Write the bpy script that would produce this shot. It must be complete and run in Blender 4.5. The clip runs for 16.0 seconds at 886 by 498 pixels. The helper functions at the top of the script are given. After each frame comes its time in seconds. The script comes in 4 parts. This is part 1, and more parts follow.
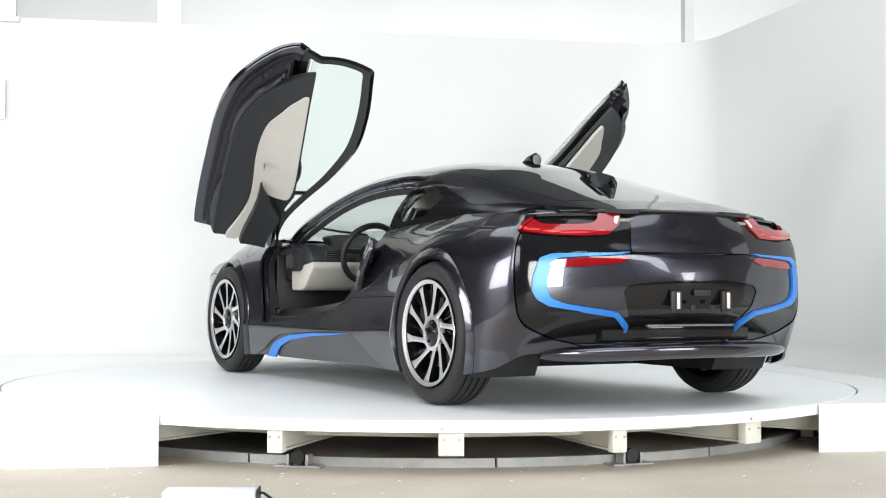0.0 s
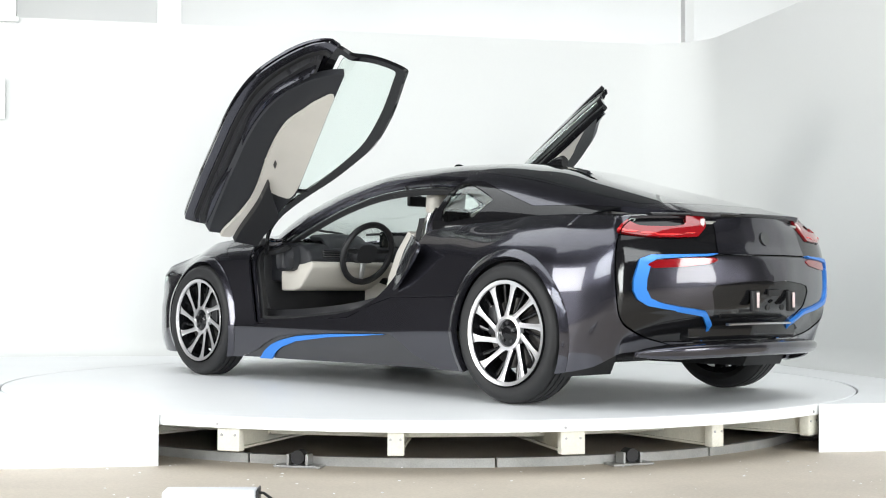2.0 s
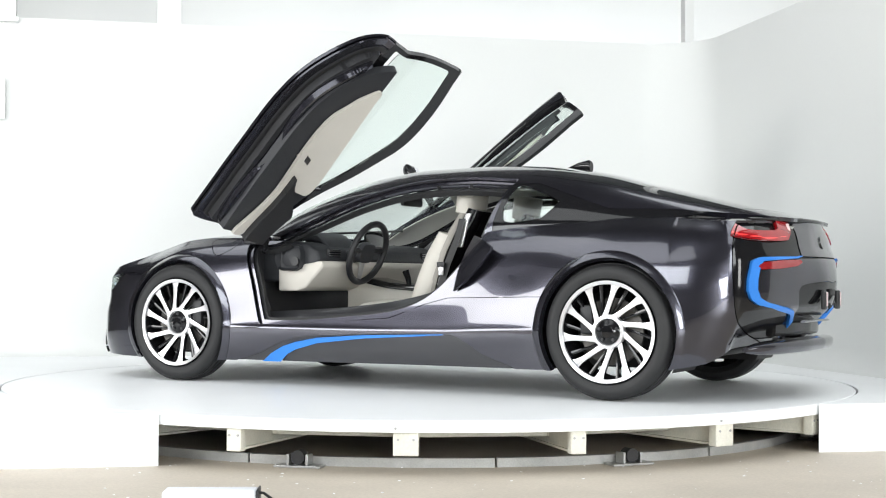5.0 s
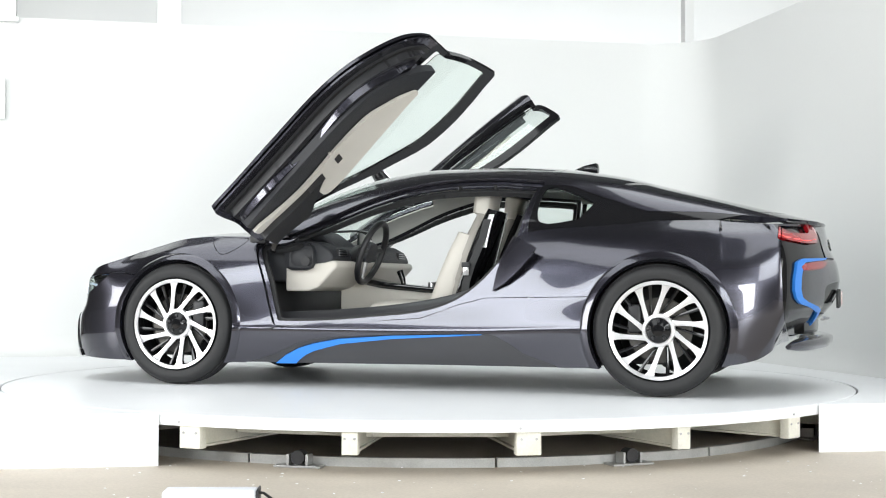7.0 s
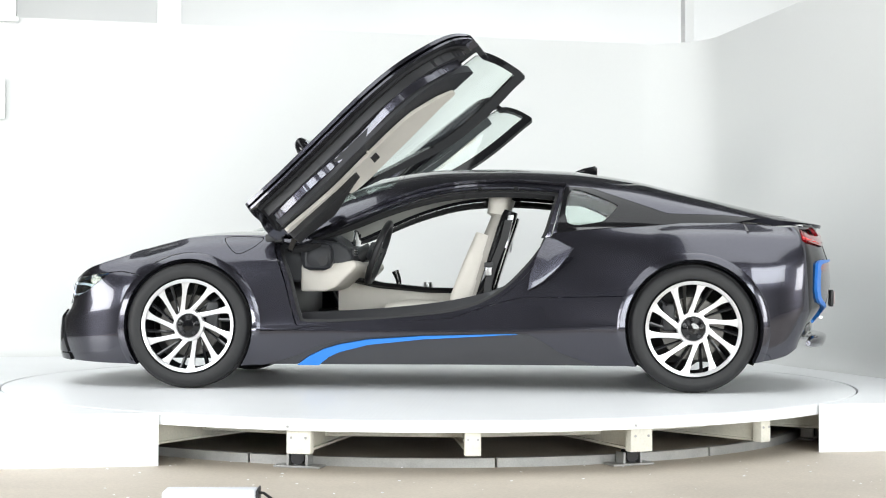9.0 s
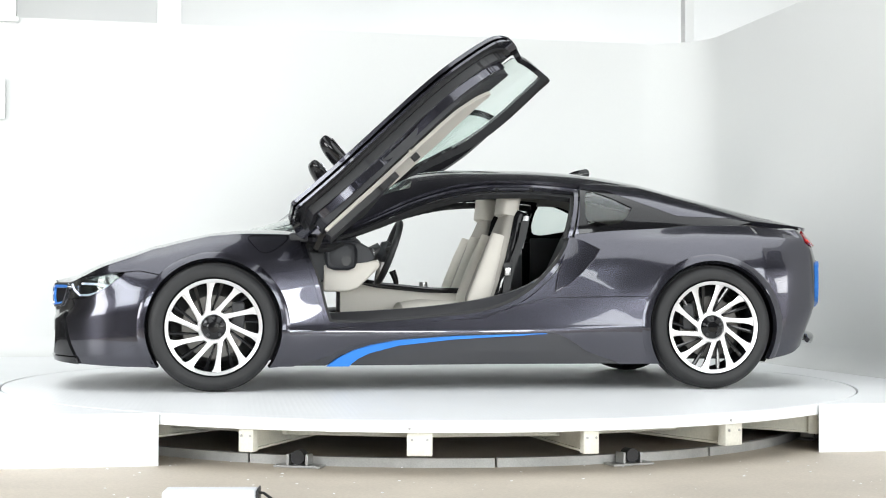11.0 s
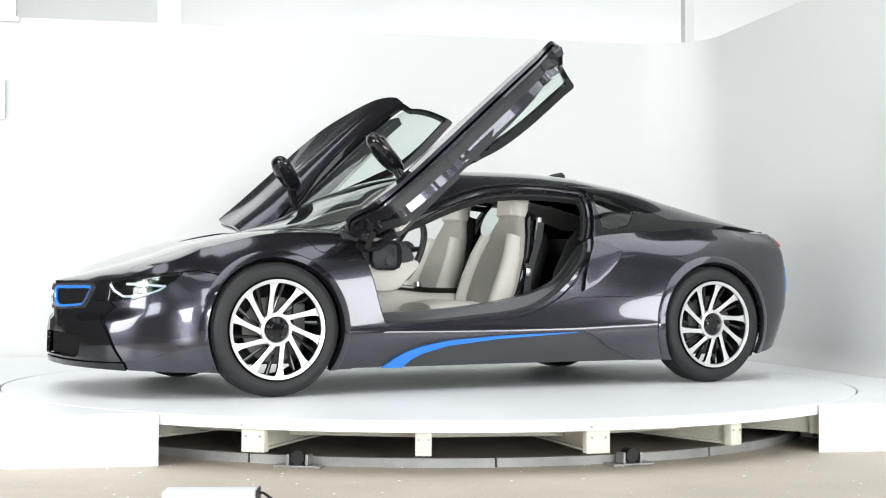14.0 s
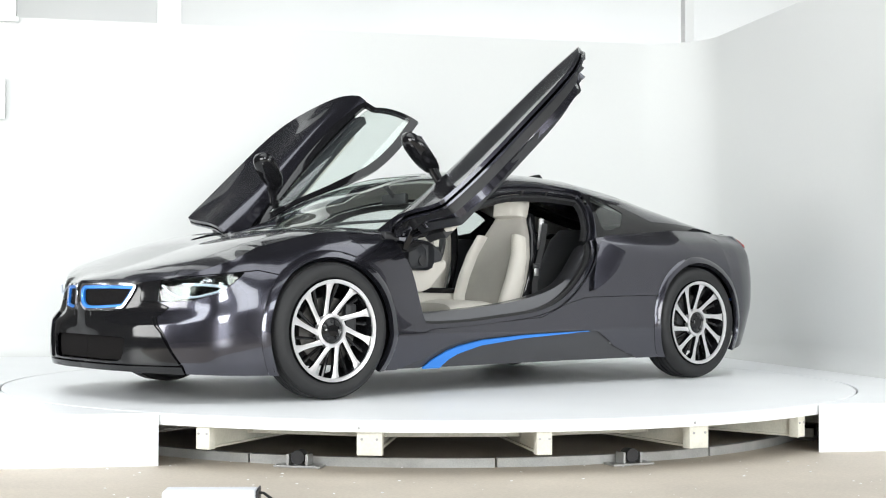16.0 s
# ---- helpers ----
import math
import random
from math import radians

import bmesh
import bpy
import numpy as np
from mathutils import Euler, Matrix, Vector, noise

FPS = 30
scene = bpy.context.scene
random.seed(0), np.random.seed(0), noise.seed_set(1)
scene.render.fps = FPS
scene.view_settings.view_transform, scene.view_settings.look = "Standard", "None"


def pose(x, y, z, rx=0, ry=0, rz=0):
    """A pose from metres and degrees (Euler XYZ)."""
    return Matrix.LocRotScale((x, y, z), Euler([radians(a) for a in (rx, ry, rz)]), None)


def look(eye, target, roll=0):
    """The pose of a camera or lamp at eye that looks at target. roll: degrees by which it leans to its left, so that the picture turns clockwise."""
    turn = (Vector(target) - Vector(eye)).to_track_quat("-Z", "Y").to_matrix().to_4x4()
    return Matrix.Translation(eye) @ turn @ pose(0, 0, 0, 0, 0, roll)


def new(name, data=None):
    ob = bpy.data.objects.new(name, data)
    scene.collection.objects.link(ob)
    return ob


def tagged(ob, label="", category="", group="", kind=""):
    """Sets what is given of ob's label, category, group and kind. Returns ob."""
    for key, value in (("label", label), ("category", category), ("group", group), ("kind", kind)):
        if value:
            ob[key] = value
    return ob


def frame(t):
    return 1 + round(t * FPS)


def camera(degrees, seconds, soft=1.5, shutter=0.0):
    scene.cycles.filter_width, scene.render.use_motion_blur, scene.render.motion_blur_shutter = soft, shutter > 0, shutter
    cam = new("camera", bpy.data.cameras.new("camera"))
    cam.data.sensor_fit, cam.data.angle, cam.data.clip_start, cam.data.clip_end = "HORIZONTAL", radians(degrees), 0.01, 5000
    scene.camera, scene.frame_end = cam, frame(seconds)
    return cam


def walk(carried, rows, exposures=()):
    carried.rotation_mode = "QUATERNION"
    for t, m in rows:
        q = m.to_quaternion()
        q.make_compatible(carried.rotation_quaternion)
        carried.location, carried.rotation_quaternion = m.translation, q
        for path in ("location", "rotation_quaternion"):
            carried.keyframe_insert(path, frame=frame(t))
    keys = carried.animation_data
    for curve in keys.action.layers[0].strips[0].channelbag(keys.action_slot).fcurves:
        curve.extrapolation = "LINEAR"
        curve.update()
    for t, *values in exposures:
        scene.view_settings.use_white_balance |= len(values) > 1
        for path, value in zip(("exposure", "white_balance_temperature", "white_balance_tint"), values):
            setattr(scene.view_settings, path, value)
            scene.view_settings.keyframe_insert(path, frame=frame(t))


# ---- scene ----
SECONDS = 16.0
cam = camera(35.06, SECONDS, soft=1.1)
EYE = Vector((0.0, -8.590, 0.600))
AIM = EYE + Vector((0.009042, 0.999677, 0.023732))
walk(cam, [(0.0, look(EYE, AIM, 0.2437)), (SECONDS, look(EYE, AIM, 0.2437))])


# ---- light ----
scene.view_settings.exposure = -0.25
world = bpy.data.worlds.new("sky")
world.use_nodes = True
scene.world = world
sky = world.node_tree.nodes.new("ShaderNodeTexSky")
sky.sky_type, sky.sun_disc, sky.sun_elevation = "NISHITA", False, radians(40)
world.node_tree.links.new(sky.outputs[0], world.node_tree.nodes["Background"].inputs[0])
world.node_tree.nodes["Background"].inputs[1].default_value = 0.1


def area(name, eye, target, sx, sy, watts, color=(1, 1, 1)):
    lamp = bpy.data.lights.new(name, "AREA")
    lamp.shape, lamp.size, lamp.size_y, lamp.energy, lamp.color = "RECTANGLE", sx, sy, watts, color
    ob = new(name, lamp)
    ob.matrix_world = look(eye, target)
    return ob


for lx in (-3.4, 3.4):
    area("ceiling_softbox", (lx, -2.6, 5.2), (lx, -2.6, 0), 4.0, 8.5, 325, (0.945, 0.985, 1.0))
# two unseen fill lights beside the camera, added to brighten stage and walls
area("added_front_fill", (-5.0, -8.6, 3.3), (0.5, 0.5, 0.4), 4.0, 2.4, 360, (0.935, 0.98, 1.0))
area("added_front_fill", (5.4, -8.8, 3.3), (0.5, 0.0, 0.2), 4.0, 2.4, 300, (0.94, 0.985, 1.0))
area("hall_window", (-9.4, -5.2, 2.2), (3.2, 0.6, 1.1), 4.5, 2.8, 600, (0.98, 0.99, 0.98))
area("hall_window", (10.8, -6.4, 1.8), (0.0, -0.5, 0.5), 4.0, 2.6, 470, (0.98, 0.99, 0.98))
area("hall_doorway", (2.6, -14.7, 1.3), (0.6, 0, 0.0), 3.6, 2.6, 900, (0.96, 1.0, 0.99))
# unseen uplight behind the studio wall, added to whiten the far wall
area("added_uplight", (0.4, 5.3, 1.2), (0.4, 7.9, 3.6), 10.0, 0.8, 320, (0.93, 0.97, 1.0))


# ---- materials ----
def nodes_of(name):
    m = bpy.data.materials.new(name)
    m.use_nodes = True
    return m, m.node_tree.nodes, m.node_tree.links, m.node_tree.nodes["Principled BSDF"]


def noise_node(n, l, scale, detail=4.0, rough=0.55):
    co = n.new("ShaderNodeTexCoord")
    t = n.new("ShaderNodeTexNoise")
    t.inputs["Scale"].default_value, t.inputs["Detail"].default_value, t.inputs["Roughness"].default_value = scale, detail, rough
    l.new(co.outputs["Object"], t.inputs["Vector"])
    return t


def mat(name, color, rough=0.5, metal=0.0, vary=0.12, scale=8.0, fine=120.0, bump=0.0, coat=0.0, coat_rough=0.03, spec=0.5, rvary=0.1):
    """A surface with broad stains, fine grain and optional relief."""
    m, n, l, b = nodes_of(name)
    broad, grain = noise_node(n, l, scale), noise_node(n, l, fine, 2.0)
    mix = n.new("ShaderNodeMix")
    mix.data_type = "FLOAT"
    mix.inputs[0].default_value = 0.4
    l.new(broad.outputs["Fac"], mix.inputs[2])
    l.new(grain.outputs["Fac"], mix.inputs[3])
    ramp = n.new("ShaderNodeValToRGB")
    ramp.color_ramp.elements[0].position, ramp.color_ramp.elements[1].position = 0.3, 0.7
    ramp.color_ramp.elements[0].color = (*[c * (1 - vary) for c in color], 1)
    ramp.color_ramp.elements[1].color = (*[min(1, c * (1 + vary)) for c in color], 1)
    l.new(mix.outputs[0], ramp.inputs[0])
    l.new(ramp.outputs[0], b.inputs["Base Color"])
    mr = n.new("ShaderNodeMapRange")
    mr.inputs[3].default_value, mr.inputs[4].default_value = max(0.02, rough - rvary * rough), min(1, rough + rvary * rough)
    l.new(broad.outputs["Fac"], mr.inputs[0])
    l.new(mr.outputs[0], b.inputs["Roughness"])
    b.inputs["Metallic"].default_value = metal
    b.inputs["Specular IOR Level"].default_value = spec
    b.inputs["Coat Weight"].default_value, b.inputs["Coat Roughness"].default_value = coat, coat_rough
    if bump:
        bp = n.new("ShaderNodeBump")
        bp.inputs["Strength"].default_value, bp.inputs["Distance"].default_value = bump, 0.002
        l.new(grain.outputs["Fac"], bp.inputs["Height"])
        l.new(bp.outputs[0], b.inputs["Normal"])
    return m


def glass(name, color, rough=0.0):
    m, n, l, b = nodes_of(name)
    b.inputs["Base Color"].default_value = (*color, 1)
    b.inputs["Transmission Weight"].default_value, b.inputs["Roughness"].default_value, b.inputs["IOR"].default_value = 1.0, rough, 1.45
    return m


def glow(name, color, strength):
    m, n, l, b = nodes_of(name)
    b.inputs["Base Color"].default_value = (*color, 1)
    b.inputs["Emission Color"].default_value, b.inputs["Emission Strength"].default_value = (*color, 1), strength
    return m


PAINT = mat("graphite_metallic_paint", (0.053, 0.052, 0.067), 0.24, 0.88, 0.06, 2.5, 900.0, coat=1.0, coat_rough=0.02)
GLOSS = mat("gloss_black_paint", (0.008, 0.008, 0.009), 0.07, 0.0, 0.1, 3.0, spec=0.4)
SATIN = mat("satin_black_plastic", (0.016, 0.016, 0.018), 0.45, 0.0, 0.15, 20.0, 600.0, bump=0.15)
SEAL = mat("black_rubber_seal", (0.012, 0.012, 0.013), 0.55, 0.0, 0.2, 30.0)
SILLGREY = mat("dark_grey_sill_paint", (0.05, 0.05, 0.055), 0.35, 0.4, 0.08, 4.0, 700.0, coat=0.4)
BLUE = mat("bright_blue_trim_paint", (0.03, 0.22, 0.72), 0.34, 0.2, 0.05, 4.0, coat=0.2, coat_rough=0.15)
SILVER = mat("machined_aluminium", (0.74, 0.73, 0.74), 0.32, 0.8, 0.05, 15.0, 500.0)
IRON = mat("dark_brake_iron", (0.10, 0.095, 0.09), 0.45, 0.8, 0.2, 20.0)
STEEL = mat("brushed_steel", (0.5, 0.5, 0.51), 0.3, 1.0, 0.1, 25.0, 500.0)
RUBBER = mat("tyre_rubber", (0.018, 0.018, 0.019), 0.55, 0.0, 0.25, 12.0, 260.0, bump=0.3, spec=0.4)
LEATHER = mat("pale_grey_leather", (0.56, 0.53, 0.48), 0.5, 0.0, 0.05, 6.0, 350.0, bump=0.35)
CLOTHGREY = mat("warm_grey_upholstery", (0.33, 0.31, 0.28), 0.7, 0.0, 0.08, 10.0, 500.0, bump=0.4)
DASH = mat("charcoal_dashboard", (0.022, 0.023, 0.027), 0.55, 0.0, 0.12, 12.0, 500.0, bump=0.3)
CARPET = mat("black_carpet", (0.012, 0.012, 0.012), 0.95, 0.0, 0.3, 30.0, 900.0, bump=0.6)
REDLENS = mat("red_lamp_lens", (0.27, 0.006, 0.010), 0.08, 0.0, 0.1, 20.0, coat=1.0)
PALELENSGLINT = mat("pale_lens_and_glint", (0.75, 0.6, 0.6), 0.1, 0.0, 0.1, 40.0, coat=1.0)
LAMPCHROME = mat("lamp_reflector_chrome", (0.75, 0.75, 0.8), 0.12, 1.0, 0.05, 20.0)
LAMPGLOW = glow("pale_blue_light_guide", (0.75, 0.80, 0.95), 0.28)
GLASS = glass("clear_tinted_glass", (0.86, 0.93, 0.90))
DARKGLASS = mat("dark_privacy_glass", (0.012, 0.014, 0.015), 0.04, 0.0, 0.1, 3.0, coat=1.0, coat_rough=0.0)
WHITEPAINT = mat("white_studio_paint", (0.735, 0.742, 0.73), 0.6, 0.0, 0.012, 0.8, 60.0)
STAGEWHITE = mat("white_painted_stage", (0.87, 0.88, 0.89), 0.36, 0.0, 0.035, 1.7, 110.0, bump=0.12)
CREAM = mat("cream_painted_steel", (0.74, 0.72, 0.64), 0.45, 0.0, 0.12, 6.0, 90.0, bump=0.1)
CONCRETE = mat("beige_concrete", (0.50, 0.445, 0.375), 0.6, 0.0, 0.16, 1.6, 70.0, bump=0.25)
HALL = mat("dark_grey_hall_plaster", (0.13, 0.125, 0.12), 0.8, 0.0, 0.1, 0.7, 40.0)
CEIL = mat("dark_hall_ceiling", (0.05, 0.05, 0.052), 0.8, 0.0, 0.1, 0.7, 40.0)
HEADLINER = mat("pale_grey_headliner", (0.34, 0.34, 0.32), 0.85, 0.0, 0.05, 8.0, 500.0, bump=0.2)
RAILGREY = mat("dull_grey_rail_steel", (0.40, 0.40, 0.39), 0.5, 0.3, 0.2, 9.0, 160.0)
GRILLE = mat("dark_grille_mesh", (0.010, 0.009, 0.009), 0.9, 0.0, 0.3, 60.0, spec=0.1)
BARE = mat("galvanised_steel", (0.45, 0.45, 0.45), 0.4, 0.9, 0.15, 10.0, 200.0)

# the disc's fine raised tread
DISCWHITE = STAGEWHITE.copy()
DISCWHITE.name = "white_tread_plate"
_n, _l = DISCWHITE.node_tree.nodes, DISCWHITE.node_tree.links
_co, _vo, _bp = _n.new("ShaderNodeTexCoord"), _n.new("ShaderNodeTexVoronoi"), _n.new("ShaderNodeBump")
_vo.inputs["Scale"].default_value, _vo.inputs["Randomness"].default_value = 38.0, 0.0
_bp.inputs["Strength"].default_value, _bp.inputs["Distance"].default_value = 0.35, 0.003
_l.new(_co.outputs["Object"], _vo.inputs["Vector"])
_l.new(_vo.outputs["Distance"], _bp.inputs["Height"])
_l.new(_bp.outputs[0], _n["Principled BSDF"].inputs["Normal"])


# ---- mesh tools ----
def build(name, V, F, material, parent=None, label="", smooth=True, at=None):
    me = bpy.data.meshes.new(name)
    me.from_pydata([tuple(map(float, v)) for v in V], [], [tuple(int(i) for i in f) for f in F])
    me.validate()
    me.polygons.foreach_set("use_smooth", [smooth] * len(me.polygons))
    for m in material if isinstance(material, (list, tuple)) else [material]:
        me.materials.append(m)
    ob = new(name, me)
    if parent:
        ob.parent = parent
    if at is not None:
        ob.matrix_basis = at
    return tagged(ob, label) if label else ob


def part(name, bm, material, parent, label="", smooth=True, at=None):
    me = bpy.data.meshes.new(name)
    bmesh.ops.recalc_face_normals(bm, faces=bm.faces)
    bm.to_mesh(me)
    bm.free()
    me.polygons.foreach_set("use_smooth", [smooth] * len(me.polygons))
    for m in material if isinstance(material, (list, tuple)) else [material]:
        me.materials.append(m)
    if smooth:
        me.set_sharp_from_angle(angle=radians(38))
    ob = new(name, me)
    if parent:
        ob.parent = parent
    if at is not None:
        ob.matrix_basis = at
    return tagged(ob, label) if label else ob


def box(bm, cx, cy, cz, sx, sy, sz, bevel=0.0, m=None, seg=2):
    mat4 = (m or Matrix()) @ Matrix.Translation((cx, cy, cz)) @ Matrix.Diagonal((sx, sy, sz, 1))
    r = bmesh.ops.create_cube(bm, size=1.0, matrix=mat4)
    if bevel:
        edges = list({e for v in r["verts"] for e in v.link_edges})
        bmesh.ops.bevel(bm, geom=edges, offset=bevel, segments=seg, profile=0.5, affect="EDGES")
    return bm


def cyl(bm, a, b, r1, r2=None, seg=24):
    a, b = Vector(a), Vector(b)
    d = b - a
    m = Matrix.Translation((a + b) / 2) @ d.to_track_quat("Z", "Y").to_matrix().to_4x4()
    bmesh.ops.create_cone(bm, cap_ends=True, segments=seg, radius1=r1, radius2=r1 if r2 is None else r2, depth=d.length, matrix=m)
    return bm


def tube(bm, pts, r, seg=8, closed=False):
    """A round bar along points."""
    pts = [Vector(p) for p in pts]
    rings = []
    for i, p in enumerate(pts):
        a = pts[i - 1] if (i > 0 or closed) else p
        b = pts[(i + 1) % len(pts)] if (i < len(pts) - 1 or closed) else p
        d = (b - a).normalized()
        s = d.cross(Vector((0.13, 0.29, 0.95))).normalized()
        u = d.cross(s)
        rr = r[i] if isinstance(r, (list, tuple)) else r
        rings.append([bm.verts.new(p + (s * math.cos(k * 2 * math.pi / seg) + u * math.sin(k * 2 * math.pi / seg)) * rr) for k in range(seg)])
    n = len(rings)
    for i in range(n if closed else n - 1):
        for k in range(seg):
            bm.faces.new((rings[i][k], rings[i][(k + 1) % seg], rings[(i + 1) % n][(k + 1) % seg], rings[(i + 1) % n][k]))
    if not closed:
        bm.faces.new(rings[0][::-1])
        bm.faces.new(rings[-1])
    return bm


def lathe(bm, prof, seg=64, axis="Y"):
    """Turn a profile of (radius, along) about the axis; closed profile."""
    rings = []
    for k in range(seg):
        c, s = math.cos(2 * math.pi * k / seg), math.sin(2 * math.pi * k / seg)
        rings.append([bm.verts.new((r * c, w, r * s) if axis == "Y" else (r * c, r * s, w)) for r, w in prof])
    for k in range(seg):
        for j in range(len(prof)):
            a, b = rings[k], rings[(k + 1) % seg]
            j2 = (j + 1) % len(prof)
            bm.faces.new((a[j], b[j], b[j2], a[j2]))
    return bm


def pchip(xs, ys, q):
    """A smooth curve through keys that doesn't overshoot."""
    xs, ys, q = np.asarray(xs, float), np.asarray(ys, float), np.asarray(q, float)
    if xs[0] > xs[-1]:
        xs, ys = xs[::-1], ys[::-1]
    h, d = np.diff(xs), np.diff(ys) / np.diff(xs)
    m = np.zeros(len(xs))
    for i in range(1, len(xs) - 1):
        if d[i - 1] * d[i] > 0:
            w1, w2 = 2 * h[i] + h[i - 1], h[i] + 2 * h[i - 1]
            m[i] = (w1 + w2) / (w1 / d[i - 1] + w2 / d[i])
    m[0], m[-1] = d[0], d[-1]
    q = np.clip(q, xs[0], xs[-1])
    i = np.clip(np.searchsorted(xs, q) - 1, 0, len(h) - 1)
    t = (q - xs[i]) / h[i]
    return ys[i] * (1 + 2 * t) * (1 - t) ** 2 + h[i] * m[i] * t * (1 - t) ** 2 + ys[i + 1] * t * t * (3 - 2 * t) + h[i] * m[i + 1] * t * t * (t - 1)


def rounded(pts, k=6, closed=True):
    """A polygon's corners eased by a spline through its points."""
    p = np.asarray(pts, float)
    n, out = len(p), []
    for i in range(n if closed else n - 1):
        a, b, c, d = p[(i - 1) % n] if closed or i else p[0], p[i], p[(i + 1) % n], p[(i + 2) % n] if closed or i < n - 2 else p[-1]
        for t in np.arange(k) / k:
            out.append(0.5 * (2 * b + (c - a) * t + (2 * a - 5 * b + 4 * c - d) * t * t + (3 * b - a - 3 * c + d) * t ** 3))
    if not closed:
        out.append(p[-1])
    return np.array(out)


def inside(pts, i=0, j=2):
    """Signed distance to a polygon in the plane of axes i and j, negative within."""
    p = np.asarray(pts, float)
    a, b = p, np.roll(p, -1, 0)

    def f(V):
        q = V[:, [i, j]]
        best, odd = np.full(len(q), 1e9), np.zeros(len(q), bool)
        for s, e in zip(a, b):
            d = e - s
            t = np.clip(((q - s) @ d) / max(d @ d, 1e-12), 0, 1)
            best = np.minimum(best, np.hypot(*(q - s - t[:, None] * d).T))
            if s[1] != e[1]:
                odd ^= ((s[1] > q[:, 1]) != (e[1] > q[:, 1])) & (q[:, 0] < d[0] * (q[:, 1] - s[1]) / d[1] + s[0])
        return np.where(odd, -best, best)
    return f


def clean(V, F):
    used = sorted({i for f in F for i in f})
    where = {o: k for k, o in enumerate(used)}
    return np.asarray(V)[used] if used else np.zeros((0, 3)), [tuple(where[i] for i in f) for f in F]


def split(mesh, f, gap=0.0):
    """Cut a mesh along f = 0. Returns the part where f < -gap and the part where f > gap."""
    V, F = mesh
    if not len(F):
        return mesh, mesh
    val = f(np.asarray(V))
    out = []
    for sign in (1, -1):
        W, P, cut = [tuple(v) for v in V], [], {}
        s = val * sign + gap
        for face in F:
            q = []
            for k, i in enumerate(face):
                j = face[(k + 1) % len(face)]
                if s[i] <= 0:
                    q.append(i)
                if (s[i] <= 0) != (s[j] <= 0):
                    key = (min(i, j), max(i, j))
                    if key not in cut:
                        a, b = key
                        t = s[a] / (s[a] - s[b])
                        W.append(tuple(np.asarray(V[a]) * (1 - t) + np.asarray(V[b]) * t))
                        cut[key] = len(W) - 1
                    q.append(cut[key])
            if len(q) > 2:
                P.append(tuple(q))
        out.append(clean(np.array(W), P))
    return out


def normals(V, F):
    N = np.zeros((len(V), 3))
    V = np.asarray(V)
    for f in F:
        p = V[list(f)]
        n = np.cross(p, np.roll(p, -1, 0)).sum(0)
        for i in f:
            N[i] += n
    return N / np.maximum(np.linalg.norm(N, axis=1), 1e-12)[:, None]


def flip(mesh):
    V, F = mesh
    return np.asarray(V) * (1, -1, 1), [f[::-1] for f in F]


def join(*ms):
    V, F, n = [], [], 0
    for v, f in ms:
        V += [tuple(p) for p in v]
        F += [tuple(i + n for i in q) for q in f]
        n += len(v)
    return np.array(V), F


def weld(mesh, tol=1e-4):
    V, F = mesh
    seen, idx, W = {}, [], []
    for v in V:
        k = tuple(np.round(np.asarray(v) / tol).astype(int))
        if k not in seen:
            seen[k] = len(W)
            W.append(v)
        idx.append(seen[k])
    G = []
    for f in F:
        g = []
        for i in f:
            if idx[i] not in g:
                g.append(idx[i])
        if len(g) > 2:
            G.append(tuple(g))
    return np.array(W), G


def islands(mesh):
    """The separate pieces of a mesh, each as a mesh."""
    V, F = weld(mesh)
    root = list(range(len(V)))

    def find(i):
        while root[i] != i:
            root[i] = root[root[i]]
            i = root[i]
        return i
    for f in F:
        for i in f[1:]:
            root[find(i)] = find(f[0])
    groups = {}
    for f in F:
        groups.setdefault(find(f[0]), []).append(f)
    return [clean(V, g) for g in groups.values()]


def both(mesh):
    return weld(join(mesh, flip(mesh)))


def moved(mesh, d):
    V, F = mesh
    return np.asarray(V) + normals(V, F) * d, F


def sheet(mesh, t):
    """Give a skin a thickness t inwards, with its own sharp rim."""
    V, F = mesh
    if not len(F):
        return mesh
    N = normals(V, F)
    n = len(V)
    W = np.concatenate([V, V - N * t, V, V - N * t])
    G = list(F) + [tuple(i + n for i in f[::-1]) for f in F]
    edges = {}
    for f in F:
        for k, i in enumerate(f):
            edges[(i, f[(k + 1) % len(f)])] = 1
    for i, j in edges:
        if (j, i) not in edges:
            G.append((j + 2 * n, i + 2 * n, i + 3 * n, j + 3 * n))
    return clean(W, G)


def grid(P, wrap=False):
    """Faces over an array of points (rows, columns, 3)."""
    r, c = P.shape[:2]
    F = [(i * c + j, i * c + j + 1, (i + 1) * c + j + 1, (i + 1) * c + j) for i in range(r - 1) for j in range(c - 1)]
    return weld((P.reshape(-1, 3), F), 1e-5)


# ---- the car's skin, in the car's own space: x forwards, y to its left, z up ----
FRONT, REAR, CUT = 2.40, -2.335, 1.72
SIDE_X = [1.72, 1.4, 1.0, 0.5, 0.0, -0.5, -1.0, -1.4, -1.72]
SIDE_Y = [0.905, 0.945, 0.94, 0.925, 0.92, 0.935, 0.955, 0.970, 0.960]
RIM_X = [2.345, 2.2, 2.03, 1.83, 1.62, 1.42, 1.2, 0.9, 0.4, 0.0, -0.4, -0.8, -1.17, -1.4, -1.64, -1.83, -2.04, -2.2, -2.335]
RIM_Z = [0.59, 0.62, 0.675, 0.745, 0.81, 0.85, 0.865, 0.86, 0.845, 0.84, 0.85, 0.895, 0.92, 0.938, 0.938, 0.925, 0.915, 0.922, 0.925]
